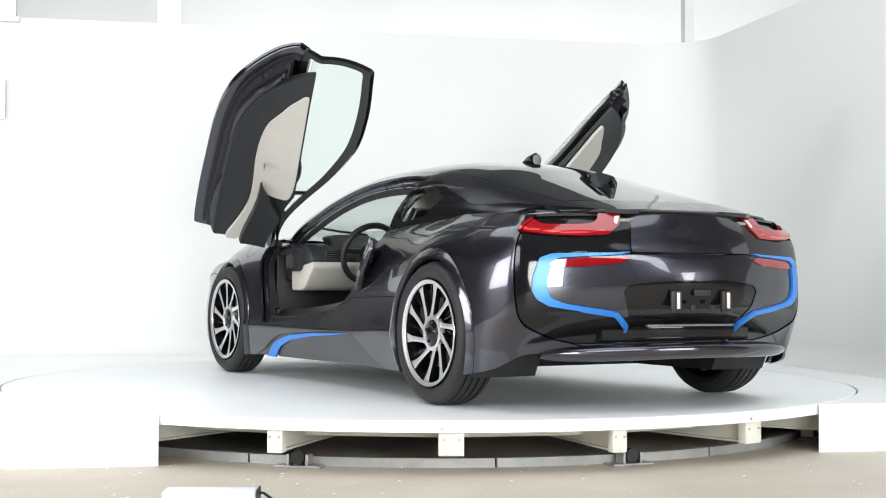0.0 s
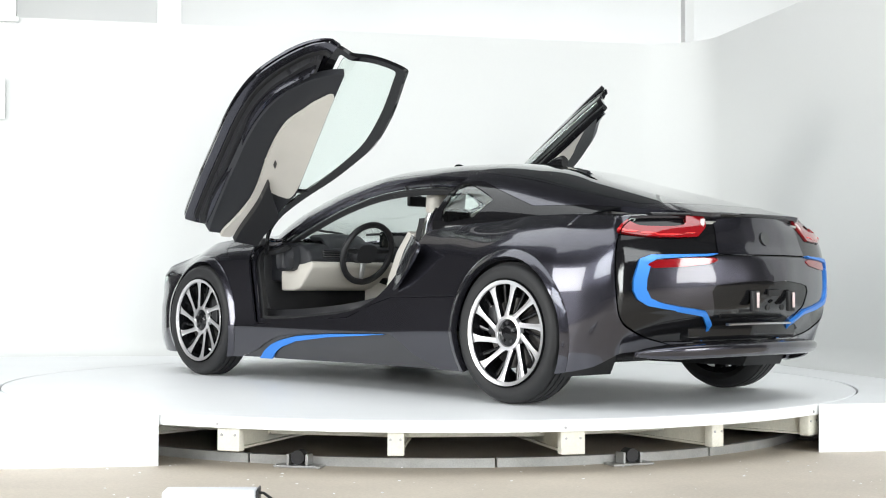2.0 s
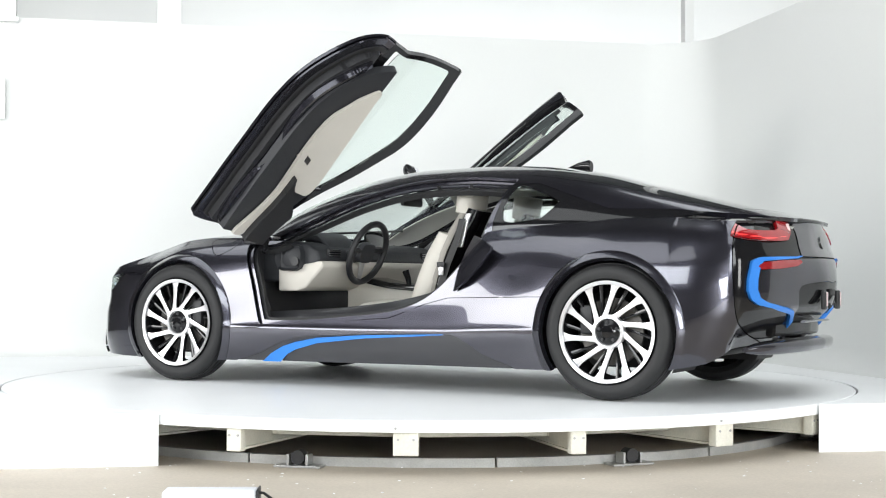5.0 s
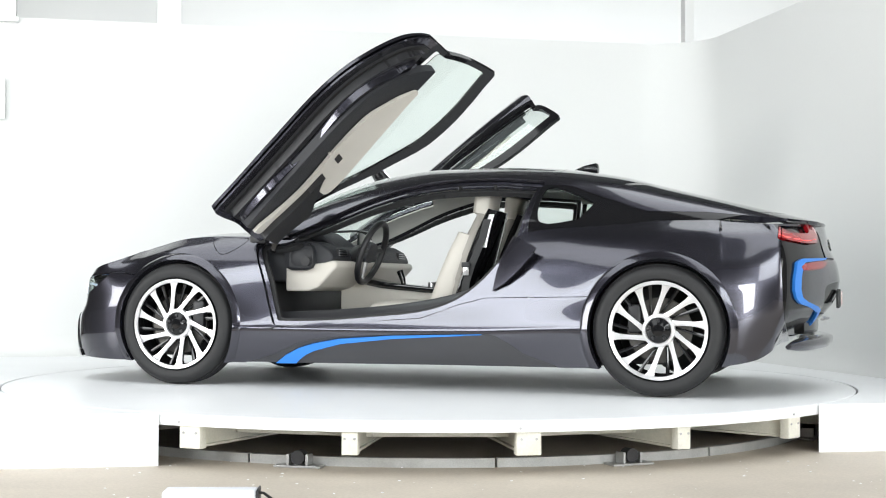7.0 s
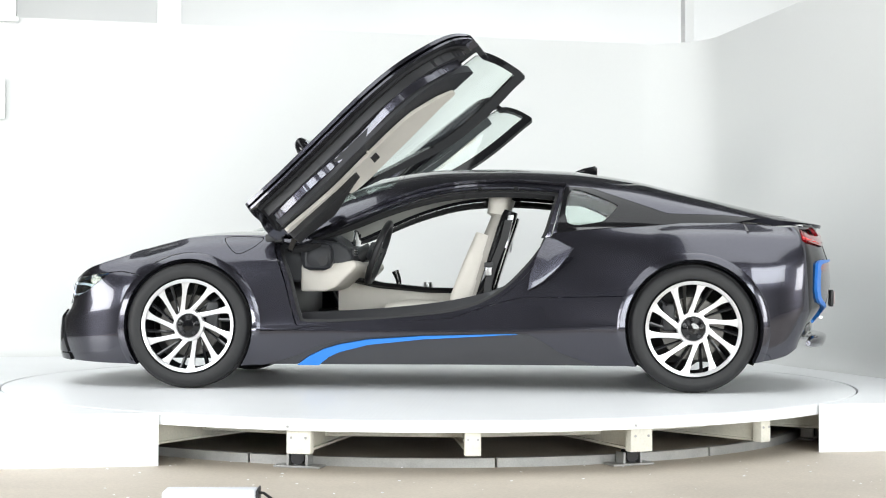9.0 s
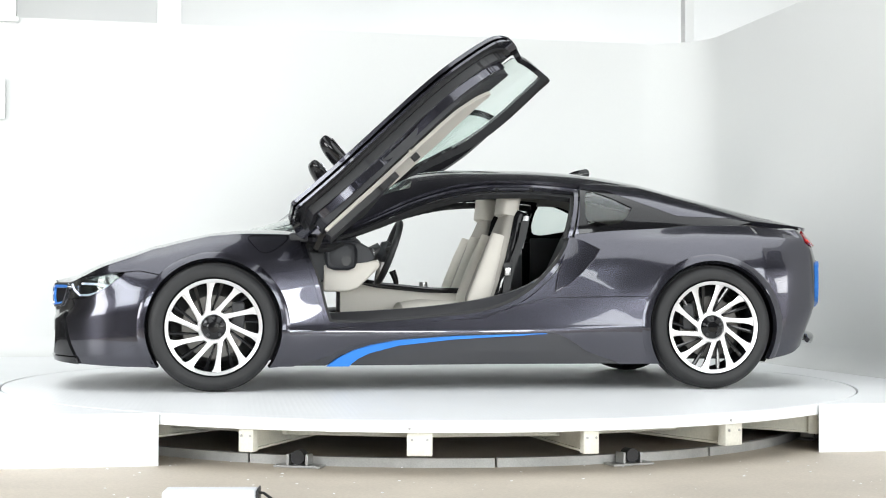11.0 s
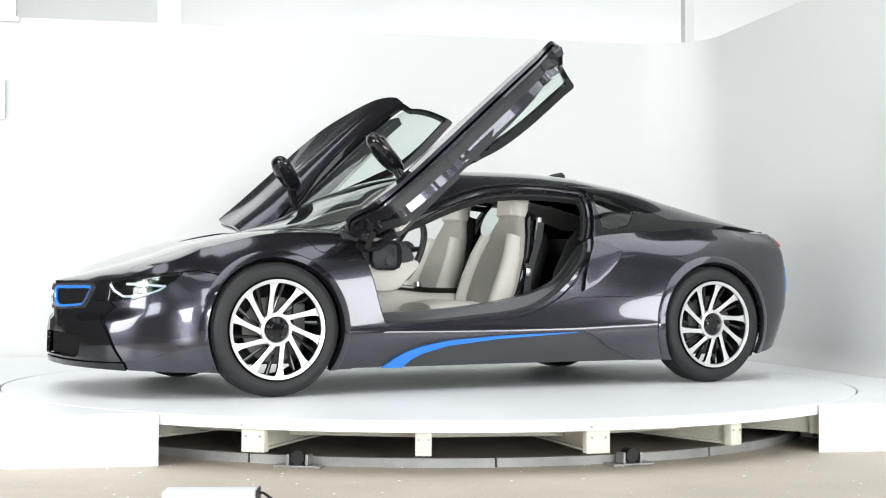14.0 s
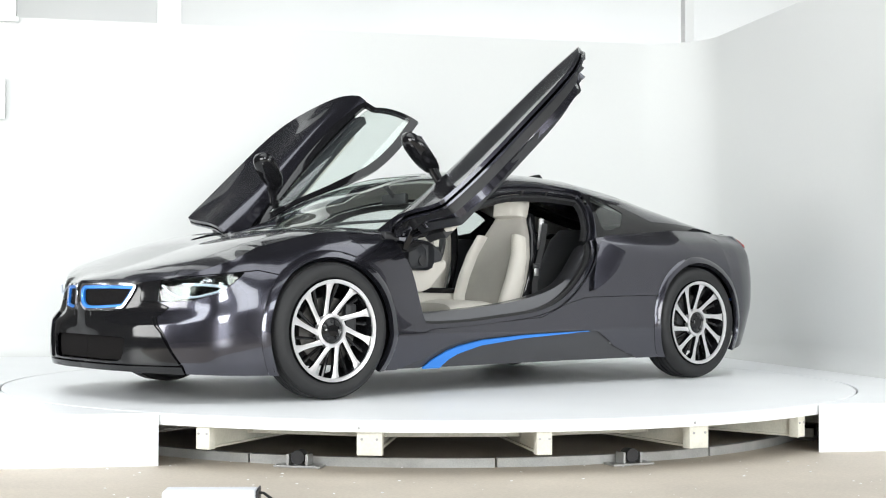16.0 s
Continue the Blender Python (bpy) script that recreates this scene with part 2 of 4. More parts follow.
MID_Z = [0.60, 0.64, 0.69, 0.755, 0.815, 0.855, 0.885, 0.90, 0.90, 0.90, 0.90, 0.90, 0.91, 0.92, 0.925, 0.925, 0.925, 0.925, 0.925]
LOW_X = [2.345, 1.75, 1.0, -1.0, -1.72, -1.9, -2.05, -2.335]
LOW_Z = [0.155, 0.135, 0.135, 0.145, 0.17, 0.20, 0.265, 0.30]
LEVELS = [0.0, 0.12, 0.27, 0.31, 0.5, 0.66, 0.8, 0.9, 1.0]
# how far the skin stands in from its widest outline, level by level, at places along the side
INSETS = {
    0.0: [0.085, 0.07, 0.07, 0.07, 0.065, 0.055, 0.048, 0.048, 0.06],
    0.15: [0.075, 0.06, 0.06, 0.06, 0.06, 0.09, 0.10, 0.105, 0.115],
    0.3: [0.06, 0.045, 0.045, 0.045, 0.05, 0.10, 0.115, 0.12, 0.13],
    0.55: [0.035, 0.02, 0.015, 0.015, 0.02, 0.05, 0.062, 0.068, 0.085],
    0.75: [0.03, 0.01, 0.0, 0.0, 0.0, 0.01, 0.015, 0.02, 0.05],
    1.0: [0.03, 0.01, 0.0, 0.0, 0.0, 0.012, 0.04, 0.085, 0.17],
    1.12: [0.03, 0.01, 0.0, 0.0, 0.0, 0.01, 0.035, 0.08, 0.17],
    1.26: [0.05, 0.02, 0.0, 0.008, 0.022, 0.03, 0.045, 0.08, 0.15],
    1.36: [0.05, 0.025, 0.0, 0.008, 0.035, 0.04, 0.05, 0.07, 0.13],
    1.6: [0.05, 0.02, 0.0, 0.006, 0.035, 0.05, 0.06, 0.08, 0.13],
    1.74: [0.04, 0.02, 0.0, 0.006, 0.025, 0.05, 0.075, 0.11, 0.17],
    1.88: [0.02, 0.005, 0.0, 0.0, 0.0, 0.012, 0.05, 0.11, 0.23],
    2.0: [0.02, 0.005, 0.0, 0.0, 0.0, 0.012, 0.05, 0.10, 0.22],
    2.36: [0.09, 0.05, 0.012, 0.005, 0.0, 0.005, 0.02, 0.05, 0.12],
    2.6: [0.17, 0.10, 0.03, 0.012, 0.0, 0.0, 0.02, 0.04, 0.09],
    2.92: [0.20, 0.12, 0.03, 0.01, -0.025, -0.01, 0.03, 0.045, 0.06],
    3.0: [0.20, 0.12, 0.03, 0.01, -0.025, -0.01, 0.03, 0.045, 0.06]}


def lower_body():
    st = []
    for k in range(71):
        a = radians(90 * k / 70)
        st.append((k / 70, CUT + (FRONT - CUT) * math.cos(a) ** (2 / 2.2), SIDE_Y[0] * math.sin(a) ** (2 / 2.2)))
    for k in range(1, 235):
        x = CUT - 2 * CUT * k / 235
        st.append((1 + k / 235, x, float(pchip(SIDE_X, SIDE_Y, x))))
    tail = rounded([(-1.72, 0.960), (-1.86, 0.938), (-1.98, 0.898), (-2.045, 0.855), (-2.09, 0.785), (-2.158, 0.64), (-2.222, 0.44), (-2.268, 0.22), (-2.281, 0.10), (-2.284, 0.0)], 10, False)
    for k, (x, y) in enumerate(tail):
        st.append((2 + k / (len(tail) - 1), x, y))
    st = np.array(st)
    u, X, Y = st.T
    Y[0] = Y[-1] = 0
    T = np.gradient(st[:, 1:], axis=0)
    N = np.stack([T[:, 1], -T[:, 0]], 1)
    N /= np.linalg.norm(N, axis=1)[:, None]
    N *= np.where((N * st[:, 1:]).sum(1) < 0, -1, 1)[:, None]
    N[0], N[-1] = (1, 0), (-1, 0)
    keys = sorted(INSETS)
    tab = np.array([INSETS[k] for k in keys])
    ins = np.stack([pchip(keys, tab[:, j], u) for j in range(len(LEVELS))], 1)
    top, low, mid = pchip(RIM_X, RIM_Z, X), pchip(LOW_X, LOW_Z, X), pchip(RIM_X, MID_Z, X)
    bs = np.concatenate([np.linspace(0, 0.30, 34), np.linspace(0.31, 0.8, 34)[1:], np.linspace(0.81, 1, 14)])
    side = np.zeros((len(st), len(bs), 3))
    for i in range(len(st)):
        d = pchip(LEVELS, ins[i], bs)
        side[i, :, 0], side[i, :, 1] = X[i] - N[i, 0] * d, np.maximum(0, Y[i] - N[i, 1] * d)
        side[i, :, 2] = low[i] + (top[i] - low[i]) * bs
    side[0, :, 1] = side[-1, :, 1] = 0
    cs = 1 - (1 - np.linspace(0, 1, 20)) ** 1.25
    deck = np.zeros((len(st), len(cs), 3))
    rim = side[:, -1]
    mz = pchip(RIM_X, MID_Z, rim[:, 0])
    for i in range(len(st)):
        s = 1 - cs
        deck[i, :, 0], deck[i, :, 1] = rim[i, 0], rim[i, 1] * s
        g = s ** 1.8
        deck[i, :, 2] = mz[i] + (rim[i, 2] - mz[i]) * g
        deck[i, :, 2] += 0.035 * np.clip(rim[i, 1] / 0.7, 0, 1) ** 2 * (s ** 1.2) * (1 - s ** 2) * 1.6
    return grid(side[::-1]), grid(deck[::-1])


CAB_X = [1.30, 0.97, 0.69, 0.33, -0.02, -0.39, -0.72, -1.07, -1.41, -1.75, -2.05, -2.2]
CAB_Z = [0.885, 0.985, 1.125, 1.24, 1.285, 1.29, 1.277, 1.23, 1.145, 1.06, 0.985, 0.945]
CABY_X = [0.5, 0.2, 0.0, -0.4, -0.7, -1.0, -1.4, -1.8, -2.2]
CABY_Y = [0.785, 0.80, 0.805, 0.80, 0.775, 0.72, 0.67, 0.63, 0.58]


def cab_width(x):
    x = np.asarray(x, float)
    f = np.clip((x - 0.5) / 0.80, 0, 1)
    return np.where(x > 0.5, 0.785 * (1 - f ** 2.1) ** (1 / 2.1), pchip(CABY_X, CABY_Y, np.minimum(x, 0.5)))


def cabin():
    xs = np.concatenate([1.30 - 0.8 * (np.linspace(0, 1, 50)) ** 2, np.linspace(0.48, -2.2, 165)])
    ph = np.linspace(0, math.pi / 2, 46)
    P = np.zeros((len(xs), len(ph), 3))
    zr, yb = pchip(CAB_X, CAB_Z, xs), cab_width(xs)
    zb = pchip([1.3, 0.5, 0.0, -0.4, -0.8, -1.2, -2.2], [0.86, 0.835, 0.83, 0.84, 0.87, 0.88, 0.88], xs)
    al = pchip([1.3, 0.4, -0.7, -1.4, -2.2], [0.9, 0.76, 0.74, 0.62, 0.5], xs)
    for i in range(len(xs)):
        P[i, :, 0] = xs[i]
        P[i, :, 1] = yb[i] * np.cos(ph) ** al[i]
        P[i, :, 2] = zb[i] + (zr[i] - zb[i]) * np.sin(ph) ** 1.05
        P[i, -1, 1] = 0
    P[0, :, 1] = 0
    return grid(P[::-1])


OPENING = rounded([(0.93, 0.85), (0.86, 0.6), (0.80, 0.385), (0.76, 0.355), (0.5, 0.36), (0.24, 0.38), (-0.08, 0.415), (-0.30, 0.49), (-0.48, 0.635), (-0.61, 0.82), (-0.665, 1.0),
                   (-0.697, 1.12), (-0.714, 1.174), (-0.714, 1.174), (-0.65, 1.180), (-0.38, 1.197), (-0.06, 1.178), (0.25, 1.094), (0.56, 0.955), (0.78, 0.865)], 5)
DOOR_AT = Matrix(((0.74439, 0.64590, -0.16940, -0.12039), (-0.18427, -0.04514, -0.98184, 1.83797), (-0.64182, 0.76208, 0.08542, 0.78077), (0, 0, 0, 1)))
MIRROR = Matrix.Diagonal((1, -1, 1, 1))


def turned(t):
    """The turntable's angle in degrees."""
    return 119.492 + 6.2332 * t - 0.00438 * (t - 8) ** 2


car = tagged(new("sports_car"), "graphite metallic sports coupe, scissor doors raised, standing on a turntable", "car")


def pair(name, mesh, material, label="", t=0.012, parent=None):
    """A skin part and its twin on the other side."""
    for m in (mesh, flip(mesh)):
        build(name, *sheet(m, t), material, parent or car, label)


def car_skin():
    side, deck = lower_body()
    cab = cabin()
    GAP = 0.0025
    circle = lambda cx, r: (lambda V: np.hypot(V[:, 0] - cx, V[:, 2] - 0.352) - r)
    for cx, r in ((1.4, 0.368), (-1.4, 0.372)):
        # wheel openings, with a slim turned-out lip
        lip, side = split(side, circle(cx, r + 0.042))
        _, lip = split(lip, circle(cx, r))
        V, F = lip
        out = np.clip((r + 0.042 - np.hypot(V[:, 0] - cx, V[:, 2] - 0.352)) / 0.042, 0, 1)
        pair("wheel_arch_lip", (V + normals(V, F) * (0.002 + 0.014 * out[:, None] ** 0.7), F), PAINT, "", 0.03)
    # the cabin's hole in the deck
    hole = lambda V: np.maximum(np.abs(V[:, 1]) - (cab_width(V[:, 0]) - 0.012), np.maximum(V[:, 0] - 1.24, -1.65 - V[:, 0]))
    _, deck = split(deck, hole)
    # doors
    skin, side = split(side, inside(OPENING), GAP)
    upper, cab = split(cab, inside(OPENING), GAP)
    _, deck = split(deck, inside(OPENING), GAP)
    edge = inside(OPENING)
    whole = weld(join(skin, upper), 1e-3)
    band, rest_in = split(whole, lambda V: -(edge(V) + 0.026))
    seal, rest_in = split(rest_in, lambda V: -(edge(V) + 0.044))
    pair("door_jamb", moved(band, -0.022), PAINT, "painted door opening frame", 0.02)
    pair("door_seal", moved(seal, -0.045), SEAL, "black rubber door seal", 0.03)
    # sills
    sill_poly = rounded([(0.90, 0.10), (0.78, 0.19), (0.60, 0.262), (0.42, 0.29), (0.0, 0.31), (-0.44, 0.318), (-0.55, 0.29), (-0.66, 0.22), (-0.80, 0.10)], 4)
    sill, side = split(side, inside(sill_poly), 0.001)
    strip_poly = [(0.80, 0.10), (0.79, 0.135), (0.72, 0.185), (0.64, 0.225), (0.55, 0.252), (0.39, 0.281), (0.08, 0.303), (-0.44, 0.3185), (-0.45, 0.313), (0.08, 0.283), (0.39, 0.250), (0.55, 0.208), (0.61, 0.18), (0.66, 0.14), (0.68, 0.10)]
    strip, sill = split(sill, inside(strip_poly), 0.001)
    pair("side_accent", moved(strip, 0.004), BLUE, "bright blue side strip")
    pair("sill_panel", moved(sill, -0.012), SILLGREY, "dark grey lower sill panel")
    # front: bumper, lamps, grilles
    bumper, side = split(side, lambda V: 1.60 - V[:, 0], 0.0)
    fender_poly = [(1.0, 0.70), (1.70, 0.635), (1.80, 0.655), (2.05, 0.63), (2.2, 0.605), (2.45, 0.595), (2.45, 1.2), (1.0, 1.2)]
    f_top, bumper = split(bumper, inside(fender_poly), GAP)
    lamp_poly = [(1.875, 0.645), (1.93, 0.60), (1.99, 0.555), (2.10, 0.505), (2.40, 0.480), (2.40, 0.590), (2.2, 0.600), (2.05, 0.622)]
    f = inside(lamp_poly)
    lamp, bumper = split(bumper, lambda V: np.maximum(f(V), 0.42 - V[:, 1]), 0.0015)
    kid_poly = rounded([(0.024, 0.575), (0.05, 0.586), (0.355, 0.586), (0.385, 0.574), (0.385, 0.555), (0.335, 0.475), (0.305, 0.456), (0.09, 0.447), (0.038, 0.465), (0.02, 0.51)], 4)
    fk = inside(kid_poly, 1, 2)
    front_only = lambda g: (lambda V: np.maximum(g(V), 1.9 - V[:, 0]))
    ring, bumper = split(bumper, front_only(fk), 0.001)
    mesh_in, ring = split(ring, lambda V: fk(V) + 0.013)
    pair("grille_surround", moved(ring, 0.010), [LAMPCHROME], "silver kidney grille surround", 0.02)
    blue_in, mesh_in = split(mesh_in, lambda V: -(fk(V) + 0.026))
    pair("grille_accent", moved(blue_in, 0.004), BLUE, "blue inner grille edge", 0.012)
    pair("grille_mesh", moved(mesh_in, -0.012), GRILLE, "black kidney grille mesh")
    # dark mouth and side intakes
    dark = inside([(-0.1, 0.61), (0.52, 0.61), (0.53, 0.50), (0.62, 0.47), (0.57, 0.425), (0.635, 0.347), (0.715, 0.185), (0.715, 0.08), (-0.1, 0.08)], 1, 2)
    d_in, bumper = split(bumper, front_only(dark), GAP)
    mouth = inside(rounded([(-0.3, 0.325), (0.0, 0.325), (0.36, 0.32), (0.40, 0.30), (0.38, 0.215), (0.30, 0.20), (0.0, 0.20), (-0.3, 0.20)], 4), 1, 2)
    m_in, d_in = split(d_in, mouth, 0.001)
    build("front_intake", *sheet(both(moved(m_in, -0.03)), 0.01), GRILLE, car, "dark front air intake")
    lip, d_in = split(d_in, lambda V: V[:, 2] - 0.185, 0.001)
    pair("front_lip", moved(lip, 0.012), GLOSS, "gloss black front lip", 0.03)
    wing, d_in = split(d_in, inside([(0.50, 0.43), (0.545, 0.425), (0.625, 0.347), (0.71, 0.19), (0.44, 0.19), (0.47, 0.30)], 1, 2), 0.001)
    pair("intake_blade", moved(wing, 0.010), GLOSS, "", 0.03)
    build("front_fascia", *sheet(both(d_in), 0.012), GLOSS, car, "gloss black front fascia")
    pair("front_bumper", bumper, PAINT)
    # head lamps: housing, clear lens, light guides
    pair("headlamp_housing", moved(lamp, -0.040), GLOSS)
    lamp, cover = split(lamp, lambda V: 0.54 - V[:, 1], 0.001)
    pair("headlamp_cover", cover, GLOSS, "gloss black headlamp cover")
    pair("headlamp_lens", lamp, GLASS, "clear headlamp lens", 0.004)
    for sg in (1, -1):
        for path, r in (([(2.215, 0.600, 0.580), (2.20, 0.625, 0.550), (2.165, 0.675, 0.520), (2.10, 0.745, 0.522), (2.04, 0.81, 0.542), (1.99, 0.855, 0.568)], 0.006), ([(2.15, 0.690, 0.584), (2.07, 0.780, 0.582), (1.99, 0.855, 0.572)], 0.007)):
            pts = [((x - 1.2) * 0.968 + 1.2, sg * y * 0.974, z) for x, y, z in path]
            part("light_guide", tube(bmesh.new(), pts, r, 8), LAMPGLOW, car, "pale blue light guide")
        part("projector_lens", cyl(bmesh.new(), (1.93, sg * 0.765, 0.605), (1.955, sg * 0.775, 0.600), 0.024), LAMPCHROME, car)
    # rear: black panel, lamps, blue surround
    rear, side = split(side, lambda V: V[:, 0] + 2.035 - 0.05 * (V[:, 2] - 0.55), GAP)
    back_only = lambda g: (lambda V: np.maximum(g(V), V[:, 0] + 2.005))
    tl = inside(rounded([(0.865, 0.93), (0.85, 0.875), (0.81, 0.835), (0.64, 0.816), (0.44, 0.824), (0.385, 0.865), (0.335, 0.93), (0.455, 0.93), (0.515, 0.874), (0.70, 0.866), (0.745, 0.88), (0.775, 0.93)], 4), 1, 2)
    tl_all = inside([(0.90, 0.96), (0.875, 0.932), (0.86, 0.873), (0.825, 0.826), (0.63, 0.807), (0.455, 0.82), (0.39, 0.87), (0.35, 0.97), (0.5, 1.0)], 1, 2)
    pieces = []
    for src in ("rear", "side"):
        s = rear if src == "rear" else side
        a, s = split(s, back_only(tl_all), 0.001)
        pieces.append(a)
        if src == "rear":
            rear = s
        else:
            side = s
    lampskin = weld(join(*pieces))
    red, blk = split(lampskin, tl)
    pair("tail_lamp_lens", moved(red, 0.006), REDLENS, "red tail lamp lens", 0.02)
    # a white glint at the lens's inner end, painted as a pale strip
    bar, _ = split(red, inside([(0.375, 0.905), (0.405, 0.868), (0.425, 0.868), (0.40, 0.908)], 1, 2))
    pair("lamp_light_bar", moved(bar, 0.009), PALELENSGLINT, "pale lamp light bar", 0.004)
    line, _ = split(red, inside([(0.84, 0.857), (0.80, 0.838), (0.63, 0.822), (0.46, 0.834), (0.46, 0.842), (0.63, 0.831), (0.79, 0.846), (0.83, 0.865)], 1, 2))
    pair("lamp_light_bar", moved(line, 0.009), mat("bright_red_light_guide", (0.8, 0.05, 0.05), 0.15, 0.0, 0.05, 20.0, coat=1.0), "bright red light guide", 0.004)
    pair("tail_lamp_recess", moved(blk, -0.02), GLOSS)
    ref = inside(rounded([(0.695, 0.709), (0.385, 0.725), (0.42, 0.69), (0.71, 0.67)], 2), 1, 2)
    r_in, rear = split(rear, ref, 0.001)
    pair("rear_reflector", moved(r_in, 0.004), REDLENS, "red rear reflector")
    c_out = [(0.36, 0.742), (0.72, 0.732), (0.77, 0.714), (0.80, 0.62), (0.802, 0.565), (0.78, 0.522), (0.73, 0.493), (0.42, 0.448), (0.352, 0.395), (0.335, 0.325), (0.313, 0.325), (0.33, 0.41), (0.41, 0.468), (0.66, 0.507), (0.72, 0.53), (0.742, 0.57), (0.74, 0.62), (0.722, 0.685), (0.70, 0.712), (0.36, 0.732)]
    c_in, rear = split(rear, inside(c_out, 1, 2), 0.001)
    pair("rear_accent", moved(c_in, 0.012), BLUE, "bright blue rear light surround", 0.03)
    body_in, rear = split(rear, inside([(-0.1, 0.735), (0.70, 0.728), (0.74, 0.66), (0.74, 0.54), (0.70, 0.50), (0.41, 0.455), (0.35, 0.435), (-0.1, 0.428)], 1, 2), 0.001)
    plate_f = inside(rounded([(-0.1, 0.60), (0.30, 0.60), (0.40, 0.56), (0.33, 0.42), (0.28, 0.40), (-0.1, 0.40)], 2), 1, 2)
    pl, body_in = split(body_in, plate_f, 0.001)
    build("plate_recess", *sheet(both(moved(pl, -0.004)), 0.012), GLOSS, car, "gloss black number plate recess")
    build("rear_bumper", *sheet(both(body_in), 0.012), PAINT, car)
    boot, rear = split(rear, inside([(-0.1, 0.74), (0.36, 0.74), (0.30, 1.1), (-0.1, 1.1)], 1, 2), GAP)
    build("boot_panel", *sheet(both(boot), 0.012), PAINT, car)
    diff, rear = split(rear, inside([(-0.1, 0.37), (0.35, 0.37), (0.33, 0.2), (-0.1, 0.2)], 1, 2), GAP)
    build("diffuser", *sheet(both(moved(diff, -0.03)), 0.012), SATIN, car, "black rear diffuser")
    val, rear = split(rear, lambda V: V[:, 2] - 0.318, 0.001)
    pair("rear_valance", val, PAINT)
    pair("rear_fascia", moved(rear, -0.004), GLOSS, "gloss black rear side fascia")
    # flanks
    rocker_poly = [(1.2, 0.318), (0.80, 0.333), (0.76, 0.345), (-0.08, 0.40), (-0.30, 0.478), (-0.45, 0.515), (-1.2, 0.53), (-1.2, 0.0), (1.2, 0.0)]
    rocker, side = split(side, inside(rocker_poly), 0.0018)
    pair("side_skirt", rocker, PAINT)
    fender, quarter = split(side, lambda V: -V[:, 0], 0.0)
    flap, fender = split(fender, inside(rounded([(1.21, 0.852), (1.19, 0.80), (1.13, 0.755), (1.05, 0.79), (1.00, 0.84), (1.02, 0.852)], 4)), 0.0018)
    pair("charging_flap", flap, PAINT)
    for piece in islands(fender):
        pair("front_fender", piece, PAINT)
    pair("fender_nose", f_top, PAINT)
    pair("rear_quarter_panel", quarter, PAINT)
    # deck: bonnet, scuttle, boot
    front, rest = split(deck, lambda V: -V[:, 0])
    bon = lambda V: np.maximum(np.abs(V[:, 1]) - (0.60 + 0.06 * np.clip(1.6 - V[:, 0], 0, 0.5)), 0.98 - V[:, 0])
    bonnet, wings = split(front, bon, GAP)
    vent_f = inside(rounded([(1.62, 0.18), (1.42, 0.30), (1.20, 0.44), (1.17, 0.30), (1.30, 0.20)], 3), 0, 1)
    vent, bonnet = split(bonnet, vent_f, 0.001)
    pair("bonnet_vent", moved(vent, -0.02), GLOSS)
    build("bonnet", *sheet(both(bonnet), 0.012), PAINT, car)
    pair("fender_top", wings, PAINT)
    pair("rear_deck", rest, PAINT)
    # roof and glass
    zf = lambda V: V[:, 2]
    screen_f = lambda V: np.maximum(np.maximum(np.abs(V[:, 1]) - (0.66 - 0.10 * np.clip((0.9 - V[:, 0]) / 0.7, 0, 1)) * 1.0, 0.24 - V[:, 0] + 0.15 * V[:, 1] ** 2), 0.0 * V[:, 0] - 1)
    win = weld(cab)
    screen, cab2 = split(win, screen_f, 0.001)
    build("windscreen", *sheet(both(screen), 0.005), GLASS, car, "clear windscreen").visible_shadow = False
    rear_f = lambda V: np.maximum(np.abs(V[:, 1]) - (0.47 - 0.03 * (V[:, 0] + 1.0)), np.maximum(V[:, 0] + 0.80 - 0.25 * V[:, 1] ** 2, -2.02 - V[:, 0]))
    top_only = lambda V: np.maximum(rear_f(V), 0.99 - V[:, 2])
    rglass, cab2 = split(cab2, top_only, 0.001)
    build("rear_window", *sheet(both(rglass), 0.005), DARKGLASS, car, "dark tinted rear window")
    q_poly = rounded([(-0.735, 1.125), (-0.84, 1.115), (-0.99, 1.05), (-1.0, 1.03), (-0.93, 0.955), (-0.90, 0.945), (-0.72, 0.935)], 3)
    qw, cab2 = split(cab2, inside(q_poly), 0.001)
    pair("quarter_window", moved(qw, -0.004), GLASS, "tinted rear quarter window", 0.004)
    dark_f = inside([(-0.705, 1.15), (-0.86, 1.145), (-1.03, 1.085), (-1.29, 0.995), (-1.6, 0.99), (-2.3, 0.93), (-2.3, 0.7), (-0.66, 0.7), (-0.66, 0.92)])
    blk2, cab2 = split(cab2, dark_f, 0.001)
    # the pillar flies free over the tail
    _, blk2 = split(blk2, inside([(-1.66, 0.945), (-1.80, 0.972), (-2.3, 0.955), (-2.3, 0.7), (-1.66, 0.7)]))
    pair("roof_pillar", blk2, GLOSS, "gloss black roof pillar")
    roof, rails = split(cab2, lambda V: np.maximum(np.abs(V[:, 1]) - 0.50, V[:, 0] - 0.24), 0.0015)
    build("roof", *sheet(both(roof), 0.02), PAINT, car)
    pair("roof_rail", rails, PAINT, "", 0.03)
    build("headliner", *sheet(both(moved(roof, -0.045)), 0.012), HEADLINER, car, "pale grey headliner")
    pair("pillar_trim", moved(rails, -0.04), HEADLINER, "pale grey pillar trim", 0.01)
    return skin, upper


DOOR_SKIN, DOOR_UPPER = car_skin()


